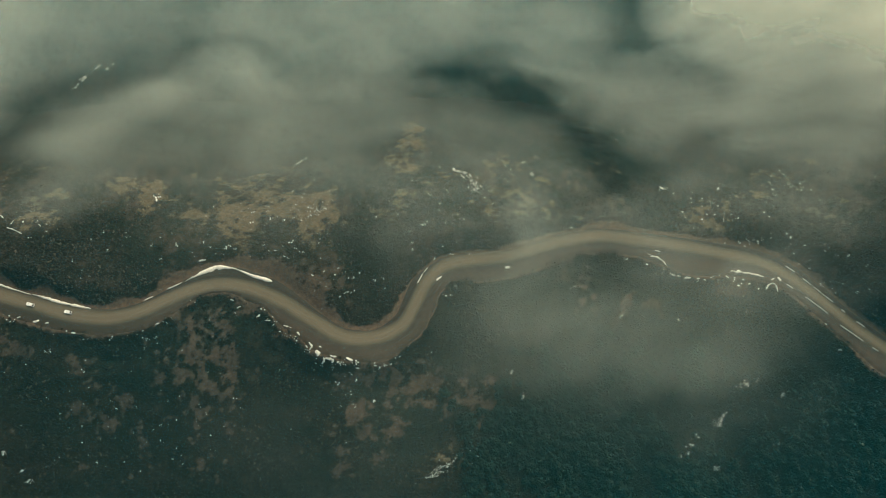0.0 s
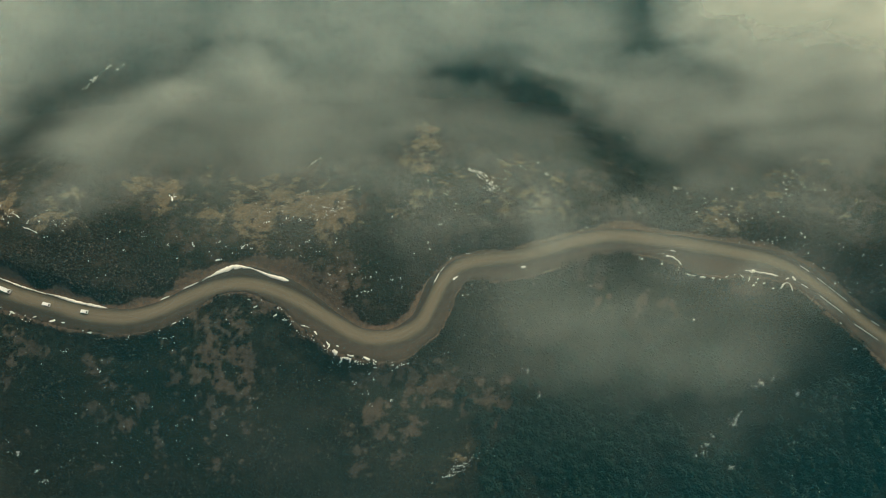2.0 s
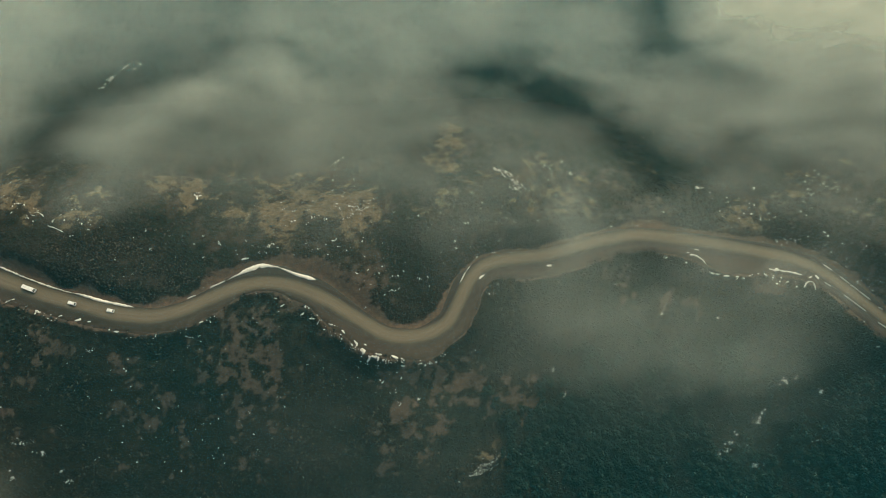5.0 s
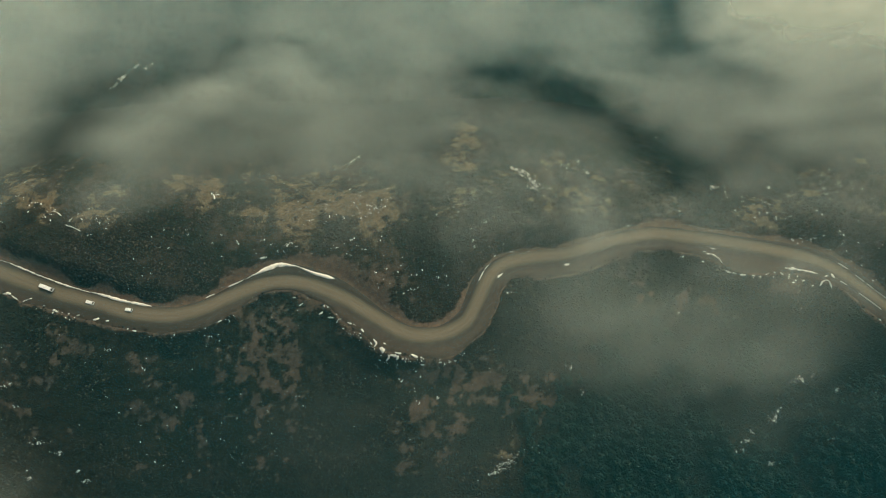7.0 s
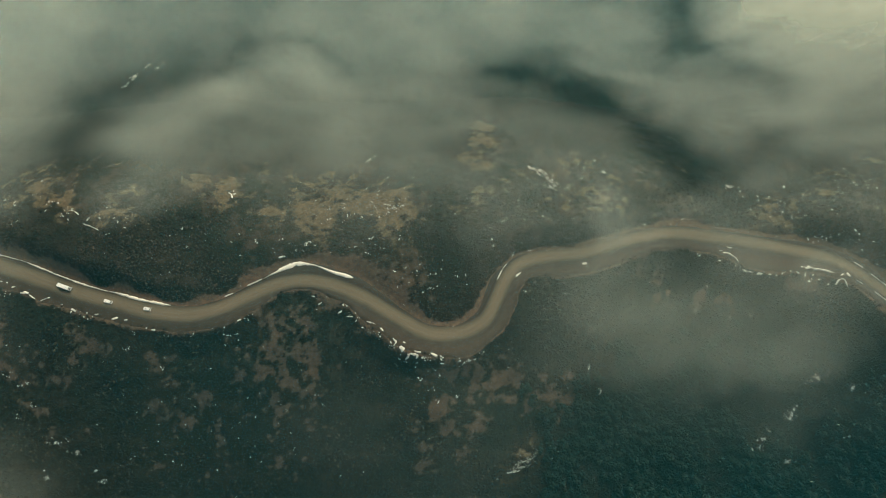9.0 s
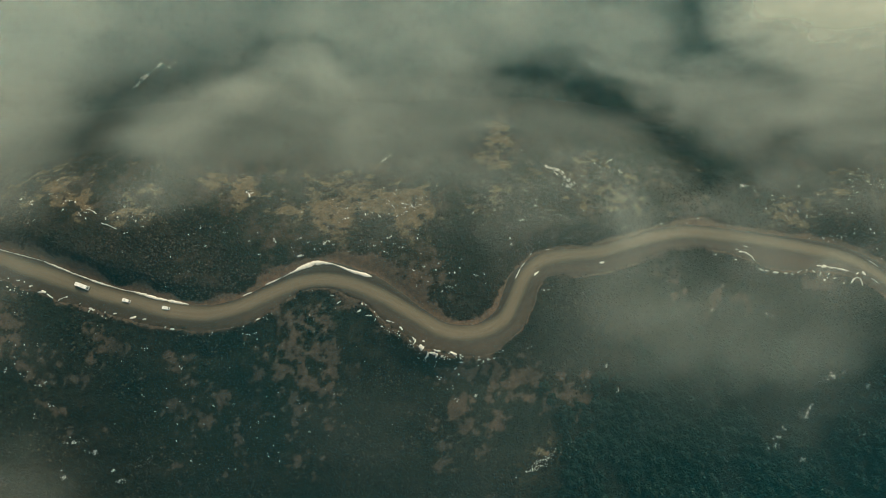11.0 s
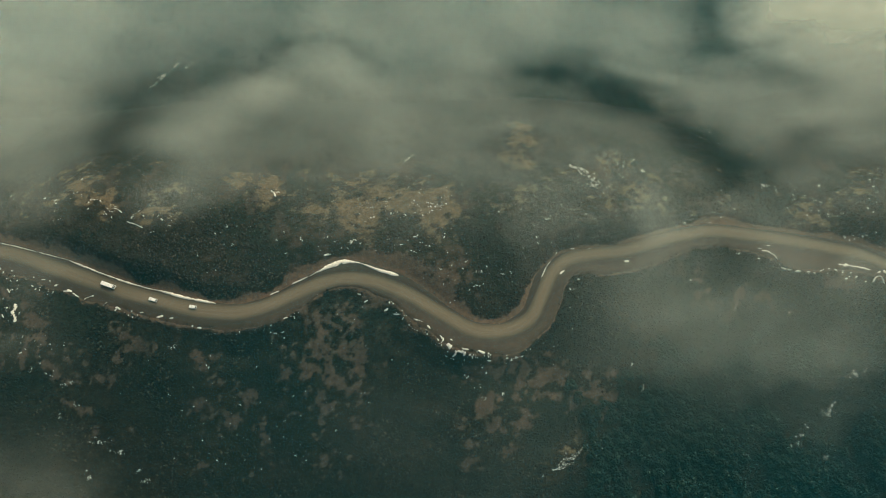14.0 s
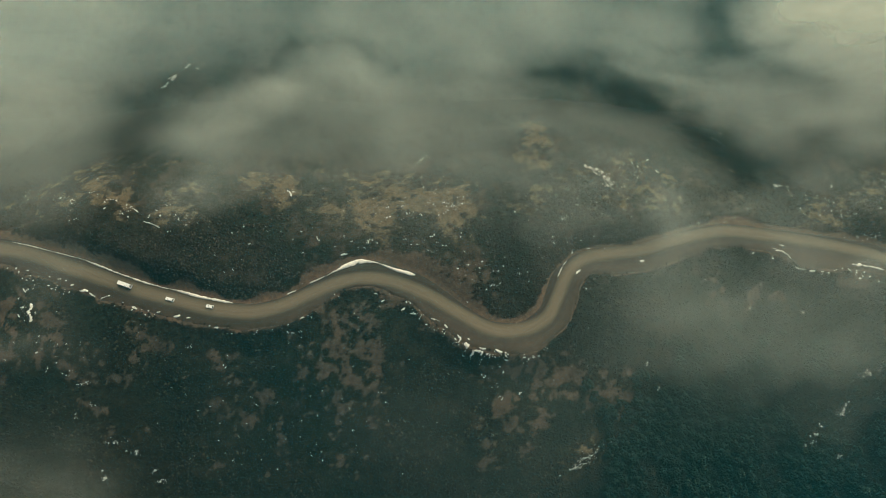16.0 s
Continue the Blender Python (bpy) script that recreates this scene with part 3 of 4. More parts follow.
rng = np.random.RandomState(11)
many = 560000
sx, sy = rng.uniform(-335, 265, many), rng.uniform(-75, 262, many)
bare, straw, cut, beyond = cover(sx, sy)
wood = spots(sx, sy, WOODS)
chance = np.clip(1.0 + 0.9 * fbm(sx, sy, 30.0), 0.25, 1) * (1 - 0.84 * np.clip(bare * 1.3, 0, 1)) * (1 - 0.88 * np.clip(straw * 1.3, 0, 1)) * (1 - np.clip(cut * 1.2, 0, 1))
creep = np.where(sy < np.interp(sx, LINE[:, 0], LINE[:, 1]), 3.4 * np.maximum(0, fbm(sx, sy, 6.0, 4)) + 0.4, 0)
chance = np.where((beyond < 0.6 - creep) | (cut * (creep == 0) > 0.4), 0, np.where(beyond < 0, 0.2, chance)) * (1 - ease((sy - 150) / 50))
keep = rng.uniform(0, 1, many) < chance * 0.68
inside = (beyond < 0.3)[keep]
dwarf = 1 - 0.55 * np.clip(straw + bare, 0, 1)[keep]
sx, sy = sx[keep], sy[keep]
size = dwarf * (0.19 + 0.47 * rng.uniform(0, 1, len(sx)) ** 2.0) * (1 - 0.7 * ease((sy - 95) / 55)) * (1 + 0.5 * np.maximum(0, fbm(sx, sy, 18.0)))
above = by_road(sx, sy)[0] > 0
green = ~above & (lush(sx, sy) > rng.uniform(0.1, 0.9, len(sx)))
for name, who, material, label in (("heath_shrubs", above, SHRUB, "dense low dark brown heath shrubs covering the hill above the road"),
                                   ("slope_scrub", ~above & ~green, SCRUB, "dense dark green scrub covering the slope below the road"),
                                   ("underwood", green, UNDERWOOD, "deep green underwood round the trees of the lower slope")):
    sv, sf = clumps(rng, sx[who], sy[who], land(sx[who], sy[who]) + 0.3 * size[who] + 0.3 * inside[who], size[who], 1.0, 0.45, 1.5, SPIKY)
    tagged(new(name, mesh_of(name, sv, sf, material, False)), label, "shrubs", kind="stuff")

# tufts of dry grass on the straw-coloured slopes
gx, gy = rng.uniform(-300, 215, 330000), rng.uniform(84, 172, 330000)
bare, straw, cut, beyond = cover(gx, gy)
tuft = (rng.uniform(0, 1, len(gx)) < 0.62 * ease((straw - 0.3) / 0.5) * np.clip(0.55 + 1.5 * billows(gx, 1.4 * gy, 4.0), 0, 1)) & (beyond > 1.5)
gx, gy = gx[tuft][:26000], gy[tuft][:26000]
size = 0.14 + 0.28 * rng.uniform(0, 1, len(gx)) ** 2
tv, tf = clumps(rng, gx, gy, land(gx, gy) + 0.25 * size, size, 0.8, 0.5, 1.7, SPIKY)
tagged(new("grass_tufts", mesh_of("grass_tufts", tv, tf, DRY_GRASS, False)), "straw-coloured tufts of dry grass on the upper slope", "grass", kind="stuff")


# ---- trees on the lower slope ----
def crown_mesh(seed):
    r = np.random.RandomState(seed)
    n = 44
    a, h = r.uniform(0, 2 * math.pi, n), r.uniform(0, 1, n) ** 0.8
    rad = 2.35 * np.sqrt(np.clip(1 - (h - 0.25) ** 2 / 0.62, 0.02, 1)) * r.uniform(0.55, 1.08, n)
    size = r.uniform(0.42, 0.82, n)
    v, f = clumps(r, rad * np.cos(a) * r.uniform(0.85, 1.15, n), rad * np.sin(a), 1.7 + 3.2 * h, size, 0.75, 0.4)
    return mesh_of("crown", v, f, CROWN)


def trunk_mesh(seed):
    r = np.random.RandomState(seed)
    bm = bmesh.new()
    limbs = [((0, 0, -0.6), (0.1, 0.05, 3.6), 0.2, 0.07)] + [((0.03, 0.02, r.uniform(1.2, 2.4)), (1.4 * math.cos(q), 1.4 * math.sin(q), r.uniform(2.8, 3.6)), 0.08, 0.03) for q in r.uniform(0, 6.28, 4)]
    for a, b, r0, r1 in limbs:
        a, b = Vector(a), Vector(b)
        m = Matrix.Translation((a + b) / 2) @ (b - a).to_track_quat("Z", "Y").to_matrix().to_4x4()
        bmesh.ops.create_cone(bm, cap_ends=True, segments=7, radius1=r0, radius2=r1, depth=(b - a).length, matrix=m)
    me = bpy.data.meshes.new("trunk")
    bm.to_mesh(me)
    bm.free()
    me.materials.append(BARK)
    return me


TREES = []
for k in range(6):
    root = tagged(new("tree"), "leafy green broad-crowned tree on the lower mountain slope", "tree", "woodland trees")
    for name, me in (("trunk", trunk_mesh(k)), ("crown", crown_mesh(40 + k))):
        new(name, me).parent = root
    TREES.append(root)
rng = np.random.RandomState(5)
tx, ty = rng.uniform(-10, 250, 5200), rng.uniform(-70, 60, 5200)
good = (spots(tx, ty, WOODS, 22.0) * (1.0 + 1.3 * fbm(tx, ty, 16.0)) > rng.uniform(0.3, 0.75, 5200)) & (by_road(tx, ty)[0] < -22)
placed = []
for x, y in zip(tx[good], ty[good]):
    if all((x - a) ** 2 + (y - b) ** 2 > 3.5 ** 2 for a, b in placed):
        placed.append((x, y))
placed = placed[:296]
tz = land(np.array([p[0] for p in placed]), np.array([p[1] for p in placed]))
for k, ((x, y), z) in enumerate(zip(placed, tz)):
    grow = rng.uniform(0.55, 1.12)
    m = pose(x, y, float(z), rng.uniform(-5, 5), rng.uniform(-5, 5), rng.uniform(0, 360))
    if k < len(TREES):
        tree = TREES[k]
        tree.matrix_basis = m @ Matrix.Diagonal((grow, grow, grow * rng.uniform(0.85, 1.15), 1))
    else:
        tree = copy_thing(TREES[k % len(TREES)], m)
        tree.scale = (grow, grow * rng.uniform(0.9, 1.1), grow * rng.uniform(0.85, 1.15))


# the closed canopy between the single trees
rng = np.random.RandomState(9)
wx, wy = rng.uniform(-10, 250, 9000), rng.uniform(-70, 60, 9000)
good = (spots(wx, wy, WOODS, 22.0) * (1.0 + 1.3 * fbm(wx, wy, 16.0)) > rng.uniform(0.22, 0.6, 9000)) & (by_road(wx, wy)[0] < -20)
wx, wy = wx[good][:1500], wy[good][:1500]
wz = land(wx, wy)
cx, cy, cz, cs = [], [], [], []
for x, y, z in zip(wx, wy, wz):
    grow = rng.uniform(0.6, 1.15)
    for k in range(13):
        a, q = rng.uniform(0, 6.28), rng.uniform(0, 1)
        cx.append(x + 1.9 * grow * math.sqrt(q) * math.cos(a))
        cy.append(y + 1.9 * grow * math.sqrt(q) * math.sin(a))
        cz.append(z + grow * (3.3 - 1.9 * q + rng.uniform(-0.3, 0.3)))
        cs.append(grow * rng.uniform(0.5, 0.95))
v, f = clumps(rng, np.array(cx), np.array(cy), np.array(cz), np.array(cs), 0.8, 0.45, 1.4, SPIKY)
tagged(new("woodland_canopy", mesh_of("woodland_canopy", v, f, CROWN)), "closed dark green canopy of low woodland on the slope", "woodland", kind="stuff")


# ---- old snow ----
def snow_bank(points, width, height=0.35, label="strip of old cream-white snow along the road edge", seed=1, rag=0.15):
    """A melting ridge of snow along a line, with ragged sides and a rounded top."""
    line, width = catmull(points, 8), 0.8 * np.atleast_1d(width)
    step = np.linalg.norm(np.diff(line, axis=0), axis=1).sum() / 0.22
    at = np.linspace(0, len(line) - 1, max(6, int(step)))
    line = np.stack([np.interp(at, np.arange(len(line)), line[:, c]) for c in (0, 1)], 1)
    go = np.gradient(line, axis=0)
    go /= np.linalg.norm(go, axis=1)[:, None]
    side = np.stack([-go[:, 1], go[:, 0]], 1)
    n = len(line)
    s = np.arange(n) * 0.22
    end = np.sqrt(np.clip(np.minimum(np.arange(n), np.arange(n)[::-1]) / max(2.0, n * 0.16), 0.03, 1))
    width = np.interp(np.linspace(0, 1, n), np.linspace(0, 1, len(np.atleast_1d(width))), np.atleast_1d(width))
    w1 = width / 2 * end * np.clip(1 + min(1.0, 0.3 + 2 * rag) * fbm(s, s * 0 + seed * 3.7, 3.5) + 2.6 * rag * fbm(s, s * 0 + seed * 9.7, 1.5, 3), 0.04, 2.2)
    w2 = width / 2 * end * np.clip(1 + min(1.0, 0.3 + 2 * rag) * fbm(s, s * 0 + seed * 5.1 + 20, 3.0) + 2.6 * rag * fbm(s, s * 0 + seed * 9.7 + 0.5, 1.4, 3), 0.04, 2.2)
    prof = np.array([-1.15, -1.0, -0.6, -0.2, 0.25, 0.65, 1.0, 1.15])
    rise = np.array([-0.5, 0.02, 0.75, 1.0, 0.97, 0.7, 0.02, -0.5])
    off = np.where(prof[None] < 0, prof[None] * w1[:, None], prof[None] * w2[:, None])
    x, y = line[:, :1] + side[:, :1] * off, line[:, 1:] + side[:, 1:] * off
    d, zr, up, down = by_road(x.ravel(), y.ravel())
    base = np.where((d < up + 0.8) & (d > -down), zr + 0.06, land(x.ravel(), y.ravel())).reshape(x.shape) + 0.03
    z = base + rise[None] * (0.6 * height + 0.1) * end[:, None] * (1 + 0.4 * fbm(x, y, 1.6, 2))
    v = np.stack([x.ravel(), y.ravel(), z.ravel()], 1)
    ob = new("snow_bank", mesh_of("snow_bank", v, grid_faces(len(prof), n)[:, ::-1], SNOW))
    return tagged(ob, label, "snow", "snow beside the road")


snow_bank([(-284.5, 86.8), (-272.7, 84.0), (-260.8, 80.8), (-246.1, 76.8)], 0.35, 0.2, seed=2, rag=0.6)
snow_bank([(-246.1, 76.8), (-231.2, 70.8), (-216.5, 65.4), (-202.2, 61.2)], 0.75, 0.35, seed=3, rag=0.45)
snow_bank([(-202.2, 61.5), (-193.8, 59.4), (-185.3, 56.8), (-177.0, 55.3), (-170.7, 53.9)], [0.6, 1.1, 1.3, 1.2, 0.7], 0.45, seed=4, rag=0.45)
snow_bank([(-134.9, 63.4), (-131.2, 65.1), (-127.7, 66.8)], 0.7, 0.3, seed=5)
snow_bank([(-126.7, 67.0), (-123.3, 69.0), (-120.1, 70.6), (-116.7, 72.5), (-113.3, 74.0), (-109.9, 74.5), (-105.6, 74.0), (-100.6, 72.9)], [0.5, 0.9, 1.7, 2.6, 2.9, 2.3, 1.5, 0.7], 0.6,
          "broad drift of cream snow in the bend below the cut bank", seed=7, rag=0.3)
snow_bank([(-101.8, 73.1), (-97.7, 71.6), (-92.4, 69.6), (-87.8, 68.1), (-83.3, 67.0)], [0.5, 1.2, 1.9, 2.0, 1.5], 0.5, seed=8)
snow_bank([(-145.5, 57.9), (-143.4, 59.0), (-141.1, 59.8)], 0.6, 0.25, seed=9)
snow_bank([(-120.1, 76.8), (-118.5, 77.3), (-116.8, 77.6)], 0.8, 0.3, seed=10)
for k, (line, wide) in enumerate([
        ([(103.4, 82.9), (105.5, 82.6)], 0.5), ([(105.1, 81.5), (108, 81.2), (110.8, 79.6), (112.7, 76.8)], 1), ([(107.8, 84.8), (110.7, 84)], 0.35), ([(114.7, 73.3),
        (116.7, 71.9), (120, 71.4)], 0.75), ([(120.9, 70.6), (124.4, 70.6)], 0.9), ([(127.2, 70), (128.9, 70.3)], 0.7), ([(130.4, 69.8), (132.1, 69.2)], 0.4), ([(134,
        70.3), (136, 71.4)], 0.6), ([(138.3, 71.7), (139.2, 71.7)], 0.4), ([(141.7, 71.7), (143.4, 70.3)], 0.4), ([(144.5, 73.8), (148.5, 73.6), (152.2, 72.7), (156.5,
        71.9), (160.7, 70.9)], 1.3), ([(163.8, 69.3), (165.9, 70)], 0.6), ([(167.8, 70.9), (168.9, 68.7)], 1), ([(161.6, 64.7), (162.4, 66.3), (164.1, 67.6), (165.8,
        66.6), (166.9, 63.4)], 0.8)]):
    snow_bank(line, wide, 0.4, "ragged ridge of cream snow on the far gravel edge", seed=11 + k, rag=0.7)
for k, (line, wide) in enumerate([
        ([(147.9, 66.8), (149.4, 66.8)], 0.9), ([(153.1, 67.3), (154.5, 67.9)], 0.8), ([(157.9, 65.2), (158.8, 65.2)], 0.5)]):
    snow_bank(line, wide, 0.4, "ragged ridge of cream snow on the far gravel edge", seed=25 + k, rag=0.7)
for k, (line, wide) in enumerate([
        ([(-63.5, 37.5), (-61.9, 35.9), (-63.1, 33.8)], 1), ([(-60.4, 33.2), (-59.1, 32.2), (-58.3, 31.5)], 1.9), ([(-57.6, 27.8), (-56.2, 28.9), (-54.2, 29.8), (-52.4,
        29.5), (-52.2, 27.9)], 1.1), ([(-53.2, 31.5), (-50, 30.5)], 0.8), ([(-50, 28.2), (-48.1, 29)], 1), ([(-46.3, 29.5), (-44.7, 29.7), (-42.3, 28.9)], 0.85),
        ([(-41.2, 28.9), (-40.1, 28.7)], 0.6), ([(-58.6, 35.7), (-57.2, 35)], 0.6), ([(-27.6, 27.3), (-26.2, 26.9)], 0.6), ([(-25.2, 27.4), (-24.1, 27.9)], 0.6),
        ([(-41.2, 25.8), (-39.1, 25.7)], 0.45), ([(-46.9, 14.4), (-46.1, 13.7)], 0.7), ([(-51.8, 20.1), (-51, 19.4)], 0.6), ([(-76.1, 45.3), (-73.9, 44.8), (-71.8, 44)],
        0.5)]):
    snow_bank(line, wide, 0.35, "curled lump of old snow on the outer road edge", seed=30 + k, rag=0.8)
for k, (line, wide) in enumerate([
        ([(-69.5, 42.3), (-67.9, 40.7)], 0.7), ([(-60.9, 28.7), (-59.7, 28)], 0.6), ([(-90.3, 49.7), (-88.3, 51.1)], 0.55), ([(-86.1, 48.3), (-82.8, 47.8)], 0.55),
        ([(-103.6, 58.3), (-101.6, 57.8)], 0.55), ([(-100.1, 54.1), (-98, 55)], 0.55)]):
    snow_bank(line, wide, 0.35, "curled lump of old snow on the outer road edge", seed=44 + k, rag=0.8)
for k, (line, wide) in enumerate([
        ([(5.4, 126.2), (6.4, 124.1), (8.8, 123.3)], 1.30), ([(8.8, 123.3), (11.1, 123.5), (12.8, 122.7)], 1.00), ([(13.1, 122.7), (14.7, 120.0)], 0.80), ([(14.9, 113.9), (16.4, 112.6),
        (18.4, 111.0)], 0.90), ([(-149.6,
        113.4), (-148.4, 112.1), (-146.8, 109.3)], 0.80), ([(-216.3, 93.4), (-214.1, 92.6), (-210.4, 91.4), (-207.4, 89.8)], 0.60), ([(-226.0, 101.5), (-223.5, 101.0), (-220.0, 98.7)],
        0.60), ([(117.5, 123.5), (119.0, 121.1)], 1.00)]):
    snow_bank(line, 0.75 * wide, 0.3, "thin broken line of snow high on the hillside", seed=90 + k, rag=1.0)
for k, (line, wide) in enumerate([
        ([(-279.6, 72.7), (-278.2, 73.2)], 0.6), ([(-273.3, 71.7), (-271.9, 71.5)], 0.6), ([(-261.9, 68.2), (-260.8, 67.9)], 0.6), ([(-257.2, 67), (-255.3, 67)], 0.7),
        ([(-253.3, 66.2), (-252.5, 66.2)], 0.5), ([(-250.2, 63.6), (-249.4, 64.1), (-248.3, 64.3)], 0.9), ([(-245.5, 60.9), (-242.7, 61.1), (-241.1, 60.6)], 0.8),
        ([(-240.6, 60), (-238.6, 58.7), (-237.2, 57.9)], 0.5), ([(-234.2, 56.6), (-232.9, 57.6), (-230.1, 58.4)], 0.8), ([(-224.2, 54.7), (-222.8, 54.9)], 0.5), ([(-219,
        52.8), (-216, 51.8)], 0.6), ([(-211.2, 50.7), (-210.1, 50.9)], 0.5), ([(-206.6, 49.8), (-204.7, 50.1)], 0.6), ([(-198.3, 47.5), (-196.7, 48.2), (-195.1, 48.2)],
        0.8), ([(-192.1, 46.9), (-190.2, 47.1)], 0.5)]):
    snow_bank(line, wide, 0.3, "small strip of snow below the road shoulder", seed=50 + k, rag=0.8)
for k, (line, wide) in enumerate([
        ([(-181.2, 43), (-180.2, 43.2)], 0.5), ([(-178.5, 42.4), (-176.4, 42.4)], 0.8), ([(-178.5, 42.2), (-176, 42.2)], 0.5), ([(-138.2, 46), (-136.1, 46.8)], 0.5)]):
    snow_bank(line, wide, 0.3, "small strip of snow below the road shoulder", seed=65 + k, rag=0.8)
for k, (line, wide) in enumerate([
        ([(-12.7, 66.2), (-11.4, 68.5), (-10.0, 71.4)], 0.5), ([(-9.5, 72.2), (-7.5, 74.3)], 0.4), ([(-3.3, 67.8), (-0.6, 69.9)], 1.0), ([(30.8, 74.9), (33.4, 75.2)], 1.1), ([(65.3, 96.4), (66.6, 96.4)], 0.7)]):
    snow_bank(line, wide, 0.4, "heap of snow lying beside the worn track", seed=70 + k, rag=0.25)
for k, (line, wide) in enumerate([
        ([(-269.1, 55.6), (-268.1, 53.3), (-269.2, 51.3), (-267.9, 48.7), (-268.2, 46.4)], 1.90), ([(-274.3, 63.1), (-272.2, 60.8)], 0.60), ([(-275.3, 57.7), (-274.5, 58.5)], 0.60),
        ([(-274.6, 50.8), (-273.8, 48.8)], 0.60), ([(-264.5, 32.2), (-262.9, 32.9)], 0.60), ([(-264.5, 37.3), (-263.7, 37.0)], 0.50)]):
    snow_bank(line, wide, 0.5, "upright patch of snow in a gully of the slope", seed=80 + k, rag=0.6)

FLECK_V, FLECK_F = [], []


def flecks(x, y, rx, ry, turn, count, big=1.0):
    """Remnants of snow strewn over an oval."""
    r = np.random.RandomState(int(abs(x * 7 + y * 13)) + count)
    count = int(2.8 * count)
    a, b = r.normal(0, 0.55, count) * rx, r.normal(0, 0.55, count) * ry
    c, s = math.cos(radians(turn)), math.sin(radians(turn))
    px, py = x + a * c - b * s, y + a * s + b * c
    kin = r.randint(0, max(1, int(count / 2.6)), count)
    px, py = px[kin] + r.normal(0, 0.42, count) * big, py[kin] + r.normal(0, 0.3, count) * big
    d, zr, up, down = by_road(px, py)
    off = (d > up) | (d < -down)
    px, py = px[off], py[off]
    size = big * (0.08 + 0.24 * r.uniform(0, 1, len(px)) ** 3.4)
    v, f = clumps(r, px, py, land(px, py) + 0.45, size, 0.4, 0.75, 2.3)
    FLECK_F.append(f + sum(len(q) for q in FLECK_V))
    FLECK_V.append(v)


flecks(0, -19, 13, 2.6, 32, 75, 0.7)
flecks(-4, -22, 7, 1.2, 32, 16, 1.2)
flecks(18, -12, 7, 3, 30, 14)
flecks(14, 119, 5, 1.8, -45, 16, 1.6)
flecks(0, 100, 60, 22, 0, 60, 0.8)
flecks(150, 100, 42, 24, 0, 46, 0.9)
flecks(-60, 112, 70, 16, 0, 50, 0.8)
flecks(19, 112, 5, 4, -20, 9, 1.2)
flecks(-235, 241, 6, 1, 40, 5, 1.4)
flecks(-67, 105, 11, 7, 20, 28)
flecks(-90, 101, 15, 9, 0, 18)
flecks(-79, 83, 11, 5, 0, 14)
flecks(-47, 66, 15, 9, 0, 26)
flecks(-107, 83, 11, 4, 0, 16)
flecks(-154, 85, 40, 15, 0, 34)
flecks(-200, 97, 20, 6, 0, 20)
flecks(-230, 103, 7, 4, -30, 12, 1.3)
flecks(-148, 112, 2, 2, -40, 5, 1.2)
flecks(-50, 30, 13, 6, -10, 26)
flecks(-52, 38, 12, 4, -30, 12)
flecks(-141, 38, 6, 4, 0, 3)
flecks(-186, 45, 25, 5, -5, 8)
flecks(-149, -7, 45, 16, 0, 40, 0.8)
flecks(142, 3, 3.5, 2.5, 40, 34)
flecks(152, 20, 6.4, 2.2, 35, 14)
flecks(130, -7, 4.1, 2.2, 40, 12)
flecks(125, -15, 4.2, 1.7, 30, 10)
flecks(119, -21, 2.4, 1.1, 0, 6)
flecks(140, -21, 2.4, 1.1, 0, 14)
flecks(148, -20, 2.9, 0.8, 0, 10)
flecks(160, -19, 0.8, 0.8, 0, 5)
flecks(168, -9, 2.0, 0.9, 0, 10)
flecks(171, -2, 1.5, 1.1, 0, 6)
flecks(170, 15, 1.2, 1.6, 0, 14)
flecks(177, 14, 5.7, 5.4, 0, 12)
flecks(186, 14, 2.3, 3.3, 0, 12)
flecks(40, 14, 1.3, 1.7, 0, 6)
flecks(34, 25, 1.3, 0.8, 0, 4)
flecks(-227, -8, 5.5, 1.3, -5, 16)
flecks(-218, -13, 3.9, 0.8, -10, 12)
flecks(-234, -24, 1.1, 1.6, 0, 8)
flecks(-208, -27, 2.0, 1.1, 0, 10)
flecks(-211, -22, 1.5, 1.4, 0, 7)
flecks(-240, 19, 3.3, 0.5, 15, 9)
flecks(-174, 25, 0.8, 0.5, 0, 3)
flecks(-246, 4, 1.1, 1.0, 0, 6)
flecks(-237, 9, 1.4, 0.8, 0, 4)
flecks(-191, 34, 1.6, 0.8, 0, 4)
flecks(-139, 38, 1.0, 2.0, 0, 4)
flecks(-143, 39, 1.4, 0.5, 0, 2)
flecks(-144, 35, 1.6, 2.5, 0, 2)
flecks(-260, 228, 2, 1, 40, 7, 1.5)
flecks(-254, 233, 3.5, 1.3, 42, 16, 1.8)
flecks(-245, 241, 2, 1, 40, 6, 1.6)
flecks(-79, 141, 8, 0.9, 52, 15, 0.9)
flecks(-64, 103, 5.5, 1.5, 30, 26, 0.8)
flecks(9, 123, 4, 1.2, -30, 14, 1.0)
flecks(16, 114, 4, 3, -45, 12, 1.0)
flecks(138, 108, 12, 8, -20, 26)
flecks(176, 117, 11, 9, -30, 26)
flecks(173, 86, 17, 13, 0, 30)
flecks(121, 121, 5, 3, 0, 7)
flecks(107, 163, 5, 9, 0, 6)
flecks(191, 71, 18, 19, 0, 22)
flecks(43, 121, 25, 17, 0, 18)
flecks(156, 91, 6, 3, 0, 10)
flecks(-44, 14, 16, 15, 0, 14)
flecks(-258, 28, 16, 15, 0, 20)
flecks(-272, 60, 6, 16, 0, 18)
flecks(-260, 107, 24, 12, 0, 30)
flecks(27, 62, 85, 11, 0, 10)
flecks(-7, 88, 17, 17, 0, 12)
flecks(196, 30, 14, 16, 0, 10)
flecks(104, 53, 17, 11, 0, 8)
